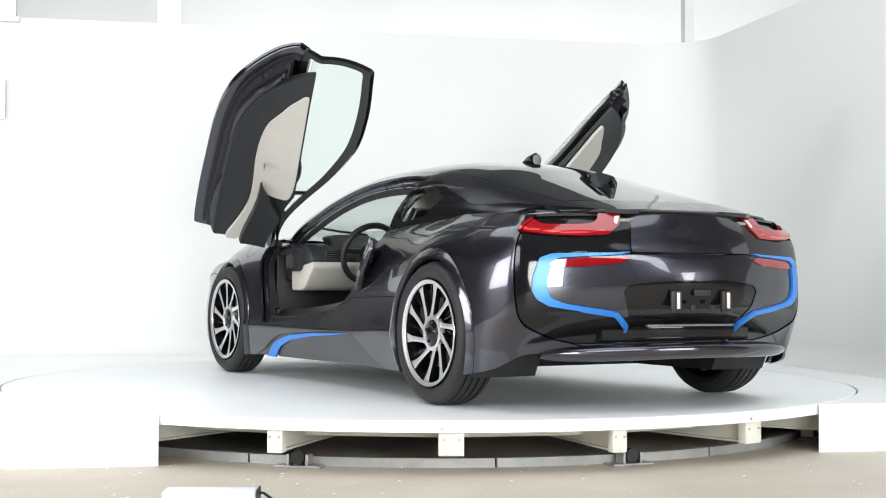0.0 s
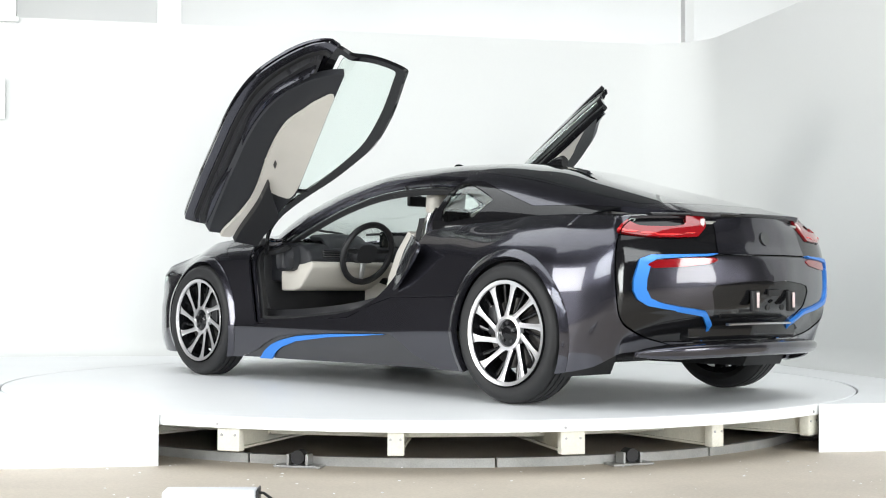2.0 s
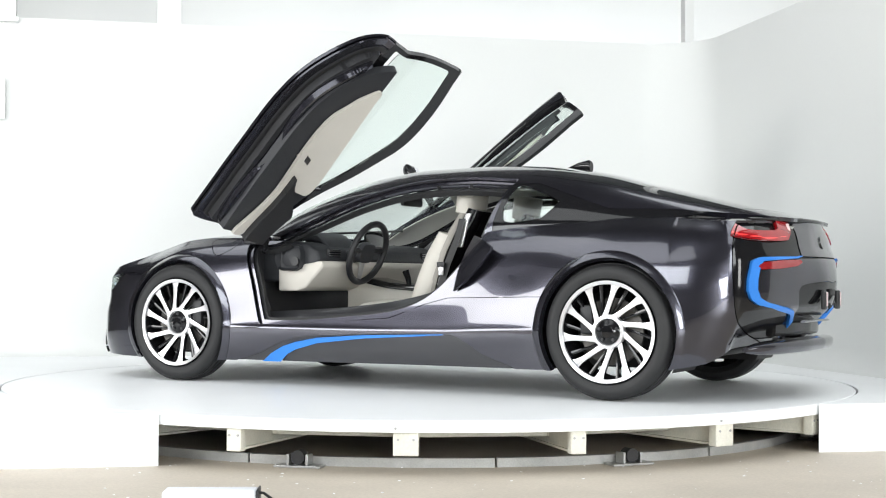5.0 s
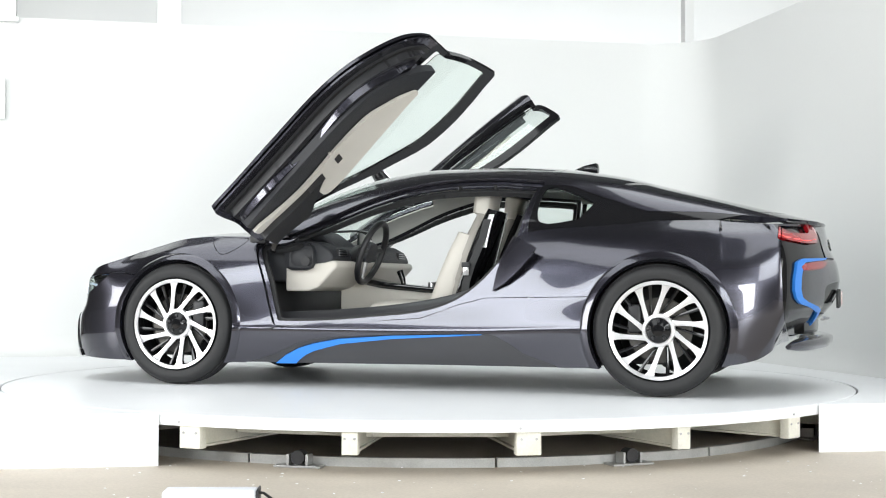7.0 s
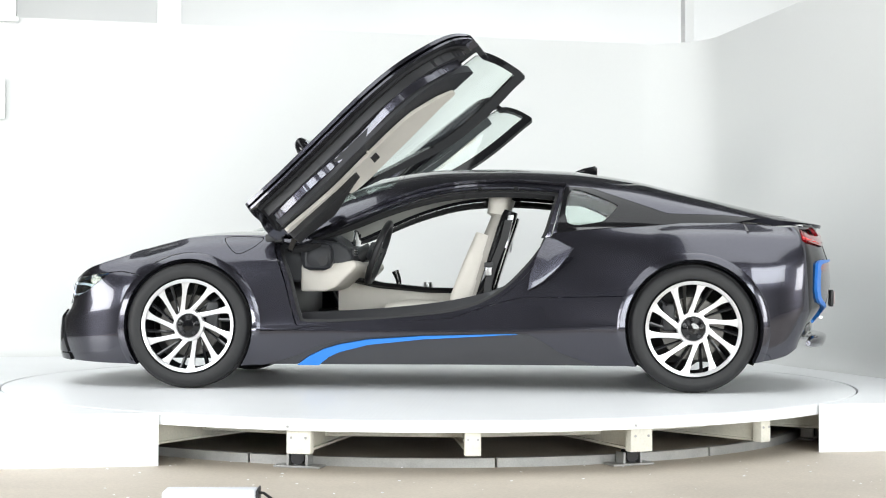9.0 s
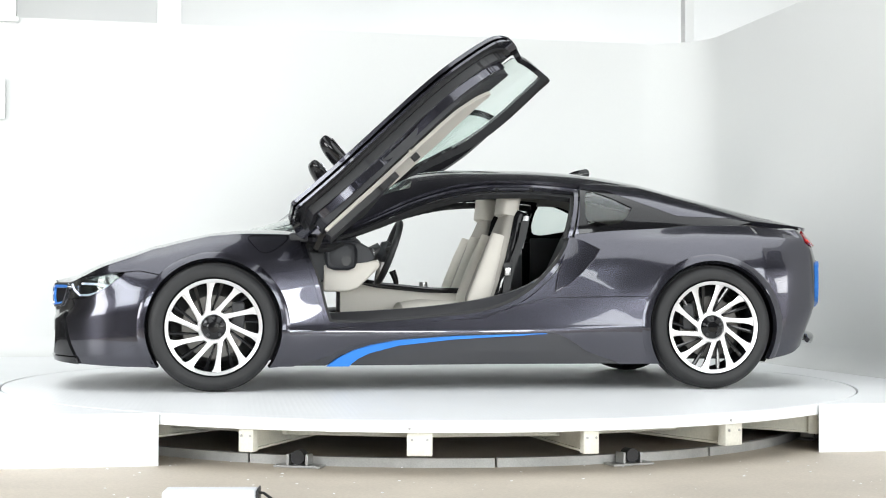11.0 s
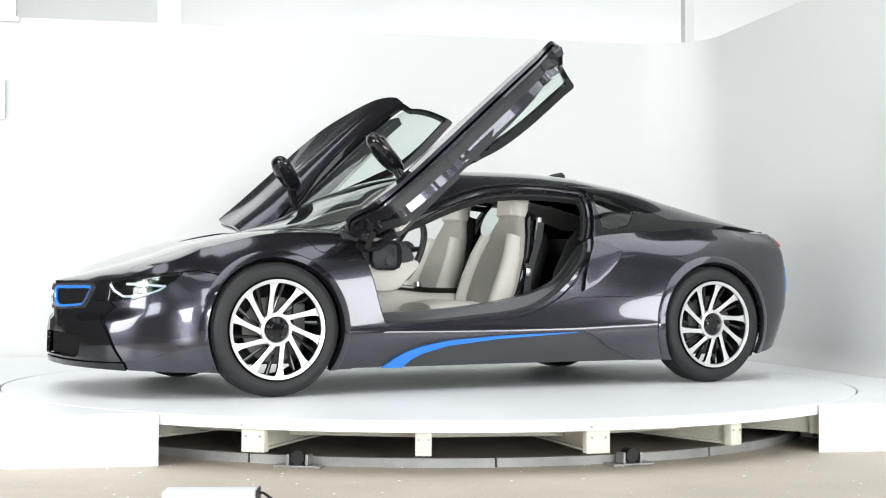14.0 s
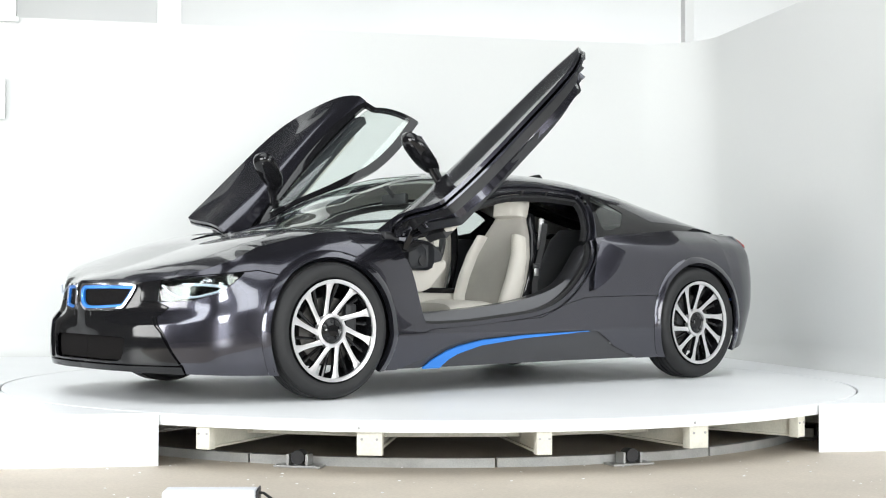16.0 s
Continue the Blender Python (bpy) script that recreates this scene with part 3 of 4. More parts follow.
def flared(mesh):
    """The door's trailing lower corner stands out from the flank."""
    V, F = np.array(mesh[0]), mesh[1]
    k = np.clip((0.85 - V[:, 0]) / 1.15, 0, 1)
    q = np.clip((0.93 - V[:, 2]) / 0.09, 0, 1)
    V[:, 1] += 0.062 * k * k * (3 - 2 * k) * q
    V[:, 0] -= 0.04 * k ** 3 * q
    return V, F


def car_doors():
    for sgn in (1, -1):
        at = DOOR_AT if sgn > 0 else Matrix.Translation((0.96, -0.8, 0.88)) @ Matrix.Rotation(radians(-2.4), 4, "Y") @ Matrix.Translation((-0.96, 0.8, -0.88)) @ MIRROR @ DOOR_AT @ MIRROR
        fix = (lambda m: m) if sgn > 0 else flip
        skin = flared(DOOR_SKIN)
        door = build("door", *sheet(fix(skin), 0.02), PAINT, car, "raised scissor door, graphite outside and black inside", at=at)
        edge = inside(OPENING)
        pane, frame_ = split(DOOR_UPPER, lambda V: np.maximum(edge(V) + 0.034, 0.885 - V[:, 2]))
        build("window_frame", *sheet(fix(flared(frame_)), 0.03), GLOSS, door, "black window frame")
        build("window_pane", *sheet(fix(pane), 0.004), GLASS, door, "clear side window").visible_shadow = False
        shut, _ = split(DOOR_SKIN, lambda V: -(edge(V) + 0.09))
        build("door_edge", *sheet(fix(moved(flared(shut), -0.035)), 0.012), PAINT, door, "painted inner door edge")
        groove, _ = split(DOOR_SKIN, lambda V: np.abs(edge(V) + 0.062) - 0.012)
        build("edge_seal", *sheet(fix(moved(flared(groove), -0.042)), 0.02), SEAL, door, "black rubber door seal")
        # inner panel: its own smooth sheet, a hand's width behind the skin
        gx, gz = np.meshgrid(np.linspace(0.95, -0.72, 112), np.linspace(0.34, 0.915, 44), indexing="ij")
        kx = np.clip((0.85 - gx) / 1.15, 0, 1)
        gy = 0.738 + 0.055 * kx - 0.05 * np.clip((gz - 0.6) / 0.3, 0, 1.2) ** 2 - 0.02 * np.clip((0.5 - gz) / 0.15, 0, 1) ** 2
        inner = split(grid(np.stack([gx, gy, gz], -1)), lambda V: np.maximum(edge(V) + 0.078 + 0.03 * np.clip((V[:, 2] - 0.6) * 3, 0, 1), V[:, 2] - 0.905))[0]
        if normals(*inner)[:, 1].mean() < 0:
            inner = (inner[0], [q[::-1] for q in inner[1]])
        build("inner_panel", *sheet(fix(moved(inner, 0.03)), 0.05), DASH, door, "charcoal inner door panel")
        web, _ = split(DOOR_SKIN, lambda V: np.maximum(edge(V) + 0.07, V[:, 2] - 0.83))
        build("door_cavity", *sheet(fix(moved(flared(web), -0.05)), 0.06), SATIN, door, "black door frame")
        rib, _ = split(DOOR_SKIN, lambda V: np.maximum(np.abs(edge(V) + 0.105 + 0.012 * np.sin(V[:, 0] * 9.0)) - 0.014, V[:, 2] - 0.82))
        build("door_rib", *sheet(fix(moved(flared(rib), -0.105)), 0.05), PAINT, door, "painted rib inside the door")
        trim_poly = rounded([(-0.36, 0.90), (-0.33, 0.82), (-0.24, 0.75), (-0.13, 0.67), (0.08, 0.635), (0.41, 0.635), (0.60, 0.575), (0.72, 0.515), (0.775, 0.53), (0.75, 0.60), (0.60, 0.66), (0.40, 0.70), (0.42, 0.80), (0.40, 0.88), (0.1, 0.90)], 4)
        ft = inside(trim_poly)
        tr, _ = split(inner, lambda V: np.maximum(ft(V), V[:, 2] - 0.895))
        build("door_trim", *sheet(fix(moved(tr, -0.028)), 0.02), LEATHER, door, "pale leather door trim")
        pk, _ = split(inner, inside(rounded([(0.12, 0.69), (0.28, 0.685), (0.45, 0.77), (0.60, 0.84), (0.84, 0.80), (0.86, 0.62), (0.72, 0.60), (0.45, 0.67)], 4)))
        build("door_pocket", *sheet(fix(moved(pk, -0.045)), 0.04), SATIN, door, "black door pocket and armrest")
        bm = bmesh.new()
        tube(bm, [(0.455, sgn * 0.765, 0.86), (0.43, sgn * 0.735, 0.94), (0.40, sgn * 0.70, 1.01)], 0.013)
        part("window_divider", bm, GLOSS, door)
        # mirror: a flattened pod on a short arm
        bm = bmesh.new()
        rows = []
        for i in range(13):
            a = math.pi * i / 12
            ring = []
            for k in range(20):
                q = 2 * math.pi * k / 20
                rr = math.sin(a) ** 0.6
                yy = 0.995 - 0.135 * math.cos(a)
                xx = 0.475 + 0.054 * rr * math.cos(q) * (1.25 if math.cos(q) > 0 else 0.6) + 0.03 * (yy - 0.985)
                zz = 0.935 + (0.088 + 0.12 * (yy - 0.995)) * rr * math.sin(q) + 0.10 * (yy - 0.985)
                ring.append(bm.verts.new((xx, sgn * yy, zz)))
            rows.append(ring)
        for a, c in zip(rows, rows[1:]):
            for k in range(20):
                bm.faces.new((a[k], a[(k + 1) % 20], c[(k + 1) % 20], c[k]))
        tube(bm, [(0.53, sgn * 0.76, 0.855), (0.51, sgn * 0.83, 0.875), (0.49, sgn * 0.91, 0.905)], [0.035, 0.026, 0.03], 10)
        mir = part("mirror_housing", bm, GLOSS, door, "gloss black door mirror")
        bm = bmesh.new()
        box(bm, 0.446, sgn * 1.0, 0.936, 0.006, 0.17, 0.085, 0.002)
        part("mirror_glass", bm, LAMPCHROME, mir, "mirror glass", smooth=False)
        # a pale printed sticker on the door's edge: plain bars
        for r in range(3):
            bm = bmesh.new()
            box(bm, 0.70, sgn * 0.872, 0.415 + 0.018 * r, 0.10, 0.003, 0.009)
            part("sticker_bar", bm, LEATHER, door, "pale printed sticker bar", smooth=False)


car_doors()


# ---- the studio ----
FLOOR_Z = -0.24
SLANT = math.atan2(0.66, 3.2)
STAGE_SLANT = radians(10.64)
DISC_R, EDGE = 2.50, -1.925


def slanted(u, v, angle=SLANT):
    """A place given along a slanted wall or edge and back from the turntable's axis."""
    return (u * math.cos(angle) - v * math.sin(angle), u * math.sin(angle) + v * math.cos(angle))


def studio():
    bm = bmesh.new()
    box(bm, 0, -4, FLOOR_Z - 0.1, 26, 26, 0.2)
    tagged(part("floor", bm, CONCRETE, None, smooth=False), "beige dusty concrete hall floor", "floor", kind="structure")
    # fixed stage round the turntable, with its round well open to the front
    V, F = [], []
    n = 120
    a0 = math.acos(-EDGE / (DISC_R + 0.012))
    ring, outer = [], []
    X0, X1, Y1 = -7.0, 7.0, 4.6
    for k in range(n + 1):
        a = -math.pi / 2 + a0 + (2 * math.pi - 2 * a0) * k / n
        c, s = math.cos(a), math.sin(a)
        ring.append(((DISC_R + 0.012) * c, (DISC_R + 0.012) * s))
        t = min((X1 / c) if c > 1e-6 else 1e9, (X0 / c) if c < -1e-6 else 1e9, (Y1 / s) if s > 1e-6 else 1e9, (EDGE / s) if s < -1e-6 else 1e9)
        outer.append((t * c, t * s))
    pts = ring + [(outer[-1][0], EDGE), (X0, EDGE), (X0, Y1), (X1, Y1), (X1, EDGE), (outer[0][0], EDGE)][1:-1]
    bm = bmesh.new()
    top = [bm.verts.new((*slanted(*p, STAGE_SLANT), 0.0)) for p in pts]
    low = [bm.verts.new((*slanted(*p, STAGE_SLANT), FLOOR_Z)) for p in pts]
    f = bm.faces.new(top)
    bmesh.ops.triangulate(bm, faces=[f])
    for i in range(len(pts)):
        j = (i + 1) % len(pts)
        bm.faces.new((top[j], top[i], low[i], low[j]))
    tagged(part("stage", bm, STAGEWHITE, None, smooth=False), "white painted wooden stage round the turntable", "stage", kind="structure")
    # white walls on a cove: the back wall turns into the side wall in a soft corner
    def cove(name, path, r, height, label):
        prof = [(r - r * math.sin(math.radians(q * 9)), r - r * math.cos(math.radians(q * 9))) for q in range(11)] + [(0, height), (-0.2, height), (-0.2, -0.3), (r, -0.3)]
        bm2 = bmesh.new()
        rows = []
        for (u, v), (nu, nv) in path:
            rows.append([bm2.verts.new((*slanted(u + nu * x, v + nv * x), z + 0.002)) for x, z in prof])
        for p, q in zip(rows, rows[1:]):
            for j in range(len(prof)):
                k = (j + 1) % len(prof)
                bm2.faces.new((p[j], q[j], q[k], p[k]))
        bm2.faces.new(rows[0])
        bm2.faces.new(rows[-1][::-1])
        tagged(part(name, bm2, WHITEPAINT, None), label, "wall", kind="structure")
    rc = 0.55
    path = [((-3.1, 3.22), (0, -1))]
    for k in range(13):
        a = math.radians(90 - 7.5 * k)
        path.append(((3.05 - rc + rc * math.cos(a), 3.22 - rc + rc * math.sin(a)), (-math.cos(a), -math.sin(a))))
    path.append(((3.05, -2.2), (-1, 0)))
    cove("wall_north", path, 0.16, 2.70, "plain white studio wall with a soft rounded corner")
    bm = bmesh.new()
    box(bm, 0, -4, 5.66, 26, 26, 0.1)
    tagged(part("ceiling", bm, CEIL, None, smooth=False), "dark hall ceiling", "ceiling", kind="structure")
    for name, c, s in (("wall_south", (0, -15, 2.7), (26, 0.2, 6)), ("wall_west", (-11, -4, 2.7), (0.2, 24, 6)), ("wall_far_east", (11, -4, 2.7), (0.2, 24, 6)), ("wall_far_north", (0, 8, 2.7), (12, 0.2, 6)), ("wall_north_west", (-9, 8, 2.7), (6, 0.2, 6)), ("wall_north_east", (9, 8, 2.7), (6, 0.2, 6))):
        bm = bmesh.new()
        box(bm, *c, *s)
        tagged(part(name, bm, WHITEPAINT if name == "wall_far_north" else HALL, None, smooth=False), "plain hall wall", "wall", kind="structure")


def turntable():
    tt = tagged(new("turntable"), "round white car turntable on cream steel beams", "turntable")
    bm = bmesh.new()
    lathe(bm, [(0.0005, 0.0), (DISC_R - 0.004, 0.0), (DISC_R, -0.004), (DISC_R, -0.052), (0.0005, -0.052)], 180, "Z")
    part("disc", bm, DISCWHITE, tt, "white painted disc")
    for k in range(20):
        wide = k % 2 == 0
        a = radians(36.0 * (k // 2) + (117.0 if wide else 98.8))
        w = 0.112 if wide else 0.072
        m = Matrix.Rotation(a, 4, "Z")
        bm = bmesh.new()
        box(bm, DISC_R - 0.045, 0, -0.104, 0.05, w, 0.104, 0.004, m)
        br = part("bracket", bm, CREAM, tt)
        for y in (-0.3, 0.3):
            bm = bmesh.new()
            c = m @ Vector((DISC_R - 0.024, y * w, -0.085))
            cyl(bm, c, c + m.to_3x3() @ Vector((0.008, 0, 0)), 0.006, None, 6)
            part("bolt", bm, BARE, br, smooth=False)
        bm = bmesh.new()
        wd = 0.055 if wide else 0.04
        box(bm, DISC_R - 0.68, 0, -0.060, 1.22, wd, 0.010, 0, m)
        box(bm, DISC_R - 0.68, 0, -0.104, 1.22, 0.012, 0.080, 0, m)
        box(bm, DISC_R - 0.68, 0, -0.149, 1.22, wd, 0.010, 0, m)
        part("beam", bm, CREAM, tt, smooth=False)
        # a short web that braces the rim between two brackets
        m2 = Matrix.Rotation(a + radians(9.2), 4, "Z")
        bm = bmesh.new()
        box(bm, DISC_R - 0.42, 0, -0.085, 0.014, 0.70, 0.06, 0.002, m2)
        part("brace", bm, CREAM, tt, smooth=False)
    for k in range(10):
        m = Matrix.Rotation(radians(36.0 * k + 117.0 - 1.0), 4, "Z")
        bm = bmesh.new()
        c = m @ Vector((DISC_R, 0, -0.035))
        cyl(bm, c, c + m.to_3x3() @ Vector((0.004, 0, 0)), 0.006, None, 8)
        part("bolt", bm, BARE, tt, smooth=False)
    bm = bmesh.new()
    lathe(bm, [(DISC_R - 0.76, -0.055), (DISC_R - 0.75, -0.055), (DISC_R - 0.75, -0.15), (DISC_R - 0.76, -0.15)], 120, "Z")
    part("ring_beam", bm, CREAM, tt)
    return tt


def studio_details():
    # round floor rail and its roller units under the turntable
    rail = tagged(new("floor_rail"), "round grey steel floor rail under the turntable", "rail")
    rail.location = (0, 0, FLOOR_Z)
    for k in range(12):
        bm = bmesh.new()
        rows = []
        for q in range(11):
            a = radians(30 * k + 29.7 * q / 10 + 8)
            rows.append([bm.verts.new((r * math.cos(a), r * math.sin(a), z)) for r, z in ((2.18, 0.0), (2.22, 0.0), (2.22, 0.042), (2.18, 0.042))])
        for p, q in zip(rows, rows[1:]):
            for j in range(4):
                bm.faces.new((p[j], p[(j + 1) % 4], q[(j + 1) % 4], q[j]))
        bm.faces.new(rows[0][::-1])
        bm.faces.new(rows[-1])
        part("rail_segment", bm, RAILGREY, rail)
    for a in (-105.0, -66.0, -25.0, 30, 90, 150, 205):
        m = Matrix.Rotation(radians(a), 4, "Z")
        un = tagged(new("roller_unit"), "steel roller unit on a floor plate under the turntable", "roller", "rollers under the turntable")
        un.matrix_basis = m @ Matrix.Translation((2.245, 0, FLOOR_Z))
        bm = bmesh.new()
        box(bm, 0.03, 0, 0.005, 0.09, 0.22, 0.010, 0.002)
        part("base_plate", bm, BARE, un, smooth=False)
        bm = bmesh.new()
        cyl(bm, (0.0, 0, 0.045), (0.06, 0, 0.045), 0.032)
        part("roller", bm, SATIN, un)
        for y in (-0.045, 0.045):
            bm = bmesh.new()
            box(bm, 0.03, y, 0.035, 0.07, 0.012, 0.05, 0.002)
            part("cheek", bm, BARE, un, smooth=False)
    # paint flakes and grit on the concrete
    rnd = random.Random(4)
    bm = bmesh.new()
    for _ in range(90):
        x, y, r = rnd.uniform(-1.6, 2.2), rnd.uniform(-3.2, -1.9), rnd.uniform(0.002, 0.006) * rnd.choice((0.6, 1, 1))
        bmesh.ops.create_icosphere(bm, subdivisions=1, radius=r, matrix=Matrix.Translation((x, y, FLOOR_Z + r * 0.2)) @ Matrix.Diagonal((1.4, 1, 0.35, 1)))
    tagged(part("paint_flakes", bm, STAGEWHITE, None, smooth=False), "small white paint flakes scattered on concrete", "debris", kind="stuff")
    # a low floor light seen from behind, with its cable
    lamp = tagged(new("floor_light"), "low white metal floor light standing on concrete", "floor light")
    lamp.matrix_basis = pose(-0.757, -3.70, FLOOR_Z, 0, 0, 2)
    bm = bmesh.new()
    box(bm, 0, 0, 0.065, 0.325, 0.11, 0.112, 0.012, None, 3)
    part("housing", bm, mat("white_lamp_enamel", (0.78, 0.80, 0.83), 0.35, 0.0, 0.04, 10.0), lamp, "white enamelled housing")
    bm = bmesh.new()
    box(bm, 0.164, 0, 0.062, 0.008, 0.125, 0.122, 0.003)
    part("end_cap", bm, SATIN, lamp, "black end cap")
    bm = bmesh.new()
    box(bm, 0, 0, 0.005, 0.24, 0.12, 0.01, 0.002)
    part("foot", bm, SATIN, lamp)
    bm = bmesh.new()
    tube(bm, [(-0.61, -3.70, -0.13), (-0.575, -3.69, -0.135), (-0.53, -3.70, -0.165), (-0.50, -3.72, -0.215), (-0.44, -3.76, -0.235), (-0.30, -3.85, -0.235), (-0.1, -4.1, -0.235)], 0.005)
    tagged(part("power_cable", bm, SEAL, None), "black power cable running over concrete", "cable")
    # pale frames and posts of the hall above and beside the studio wall
    def post(name, u0, u1, v, z0, z1, d, material, label):
        bm = bmesh.new()
        m = Matrix.Rotation(SLANT, 4, "Z")
        box(bm, (u0 + u1) / 2, v, (z0 + z1) / 2, u1 - u0, d, z1 - z0, 0.004, m)
        tagged(part(name, bm, material, None, smooth=False), label, "wall", kind="structure")
    post("pilaster_1", -1.62, -1.42, 3.50, 2.0, 5.5, 0.12, WHITEPAINT, "white hall pillar behind the studio wall")
    post("pilaster_2", -3.6, -2.74, 3.45, 2.0, 5.5, 0.10, WHITEPAINT, "white hall pillar behind the studio wall")
    post("trim_1", -3.6, -2.70, 3.19, 2.66, 2.70, 0.05, WHITEPAINT, "white ledge on the studio wall")
    post("trim_2", -3.4, -2.795, 3.19, 1.88, 2.21, 0.05, WHITEPAINT, "white box on the studio wall")
    post("pilaster_3", 2.97, 3.05, 3.30, 2.0, 5.5, 0.10, WHITEPAINT, "white hall post behind the studio wall")


studio()
studio_details()
TABLE = turntable()


# ---- wheels ----
def wheel(at, width, phase):
    w = new("wheel")
    w.parent = car
    w.matrix_basis = at
    h = width / 2
    bm = bmesh.new()
    prof = [(0.262, h - 0.03), (0.272, h - 0.012), (0.300, h - 0.002), (0.325, h - 0.008), (0.340, h - 0.025), (0.3465, h - 0.05)]
    for g in (0.055, 0.018, -0.018, -0.055):
        prof += [(0.350, g + 0.008), (0.350, g + 0.005), (0.342, g + 0.004), (0.342, g - 0.004), (0.350, g - 0.005)]
    prof += [(0.3465, -h + 0.05), (0.340, -h + 0.025), (0.325, -h + 0.008), (0.300, -h), (0.262, -h + 0.03)]
    lathe(bm, prof, 96)
    part("tyre", bm, RUBBER, w, "black low-profile tyre")
    bm = bmesh.new()
    lathe(bm, [(0.266, h - 0.014), (0.262, h - 0.006), (0.247, h - 0.010), (0.243, h - 0.03), (0.235, -h + 0.03), (0.262, -h + 0.01), (0.2665, -h + 0.03), (0.255, 0)], 96)
    part("rim", bm, GLOSS, w, "black alloy rim barrel")
    bm = bmesh.new()
    lathe(bm, [(0.2635, h - 0.0125), (0.2605, h - 0.004), (0.243, h - 0.009), (0.241, h - 0.016)], 96)
    part("rim_edge", bm, SILVER, w, "machined silver rim edge")
    face = h - 0.022
    for kind in (0, 1):
        for k in range(10):
            bm = bmesh.new()
            out = radians(phase + 36.0 * k) + (0.0, 0.26)[kind]
            inn = out - (0.40, 0.36)[kind]
            a, b = Vector((0.080 * math.cos(inn), 0, 0.080 * math.sin(inn))), Vector((0.249 * math.cos(out), 0, 0.249 * math.sin(out)))
            d = (b - a).normalized()
            s2 = Vector((-d.z, 0, d.x))
            rows = []
            for i in range(11):
                s = i / 10
                c = a.lerp(b, s)
                half = (0.0095 + 0.0035 * s + 0.006 * (1 - s) ** 4 + 0.0025 * s ** 2 + 0.014 * s ** 8, 0.004 + 0.006 * s)[kind]
                y = face - 0.012 * (1 - s) ** 2 - (0.0, 0.024)[kind] - 0.006 * math.sin(math.pi * s)
                rows.append([bm.verts.new(c + s2 * e + Vector((0, y + dy, 0))) for e, dy in ((-half, -0.0015), (0, 0.0), (half, -0.0015), (half * 0.85, -0.03), (-half * 0.85, -0.03))])
            for p, q in zip(rows, rows[1:]):
                for j in range(5):
                    fc = bm.faces.new((p[j], p[(j + 1) % 5], q[(j + 1) % 5], q[j]))
                    fc.material_index = 0 if j < 2 else 1
            bm.faces.new(rows[0][::-1])
            bm.faces.new(rows[-1])
            part("spoke", bm, [SILVER if kind == 0 else GLOSS, GLOSS], w, "", smooth=False)
    bm = bmesh.new()
    lathe(bm, [(0.0005, face + 0.004), (0.030, face + 0.003), (0.036, face - 0.003), (0.056, face - 0.008), (0.066, face - 0.014), (0.066, face - 0.05), (0.0005, face - 0.05)], 40)
    part("hub", bm, GLOSS, w, "gloss black wheel hub")
    bm = bmesh.new()
    lathe(bm, [(0.066, face - 0.010), (0.070, face - 0.004), (0.086, face - 0.006), (0.090, face - 0.03), (0.066, face - 0.03)], 40)
    part("hub_ring", bm, SILVER, w)
    for k in range(5):
        a = 2 * math.pi * k / 5 + 0.3
        bm = bmesh.new()
        c = Vector((0.050 * math.cos(a), face - 0.012, 0.050 * math.sin(a)))
        cyl(bm, c, c + Vector((0, 0.012, 0)), 0.011, 0.009, 6)
        part("wheel_bolt", bm, SATIN, w, smooth=False)
    bm = bmesh.new()
    lathe(bm, [(0.09, 0.028), (0.172, 0.028), (0.172, 0.004), (0.09, 0.004)], 64)
    part("brake_disc", bm, IRON, w, "dark iron brake disc")
    bm = bmesh.new()
    box(bm, -0.13 if at.translation.x > 0 else 0.13, 0.03, 0.06, 0.07, 0.06, 0.15, 0.012)
    part("brake_caliper", bm, SATIN, w)
    bm = bmesh.new()
    cyl(bm, (0, face - 0.06, 0), (0, -h, 0), 0.06, 0.05)
    part("axle_stub", bm, SATIN, w)
    return w


for wx, yo, wd, phase in ((1.4, 0.845, 0.205, 86.0), (-1.4, 0.855, 0.225, 100.5)):
    wheel(pose(wx, yo, 0.352), wd, phase)
    wheel(pose(wx, -yo, 0.352, 0, 0, 180), wd, phase)


# ---- under the skin and the cabin ----
def underbody():
    bm = bmesh.new()
    box(bm, 0.0, 0, 0.155, 1.9, 1.66, 0.03, 0.01)
    box(bm, 1.55, 0, 0.17, 1.3, 1.10, 0.03, 0.01)
    box(bm, -1.40, 0, 0.245, 0.95, 1.10, 0.04, 0.01)
    part("underbody", bm, SATIN, car)
    for s in (1, -1):
        for cx in (1.4, -1.4):
            bm = bmesh.new()
            n = 24
            rows = []
            for y in (0.55, 0.90):
                rows.append([bm.verts.new((cx + 0.385 * math.cos(a), s * y, 0.352 + 0.385 * math.sin(a))) for a in np.linspace(-0.55, math.pi + 0.55, n)])
            for j in range(n - 1):
                bm.faces.new((rows[0][j], rows[0][j + 1], rows[1][j + 1], rows[1][j]))
            bm.faces.new(rows[0])
            part("wheel_well", bm, SEAL, car)


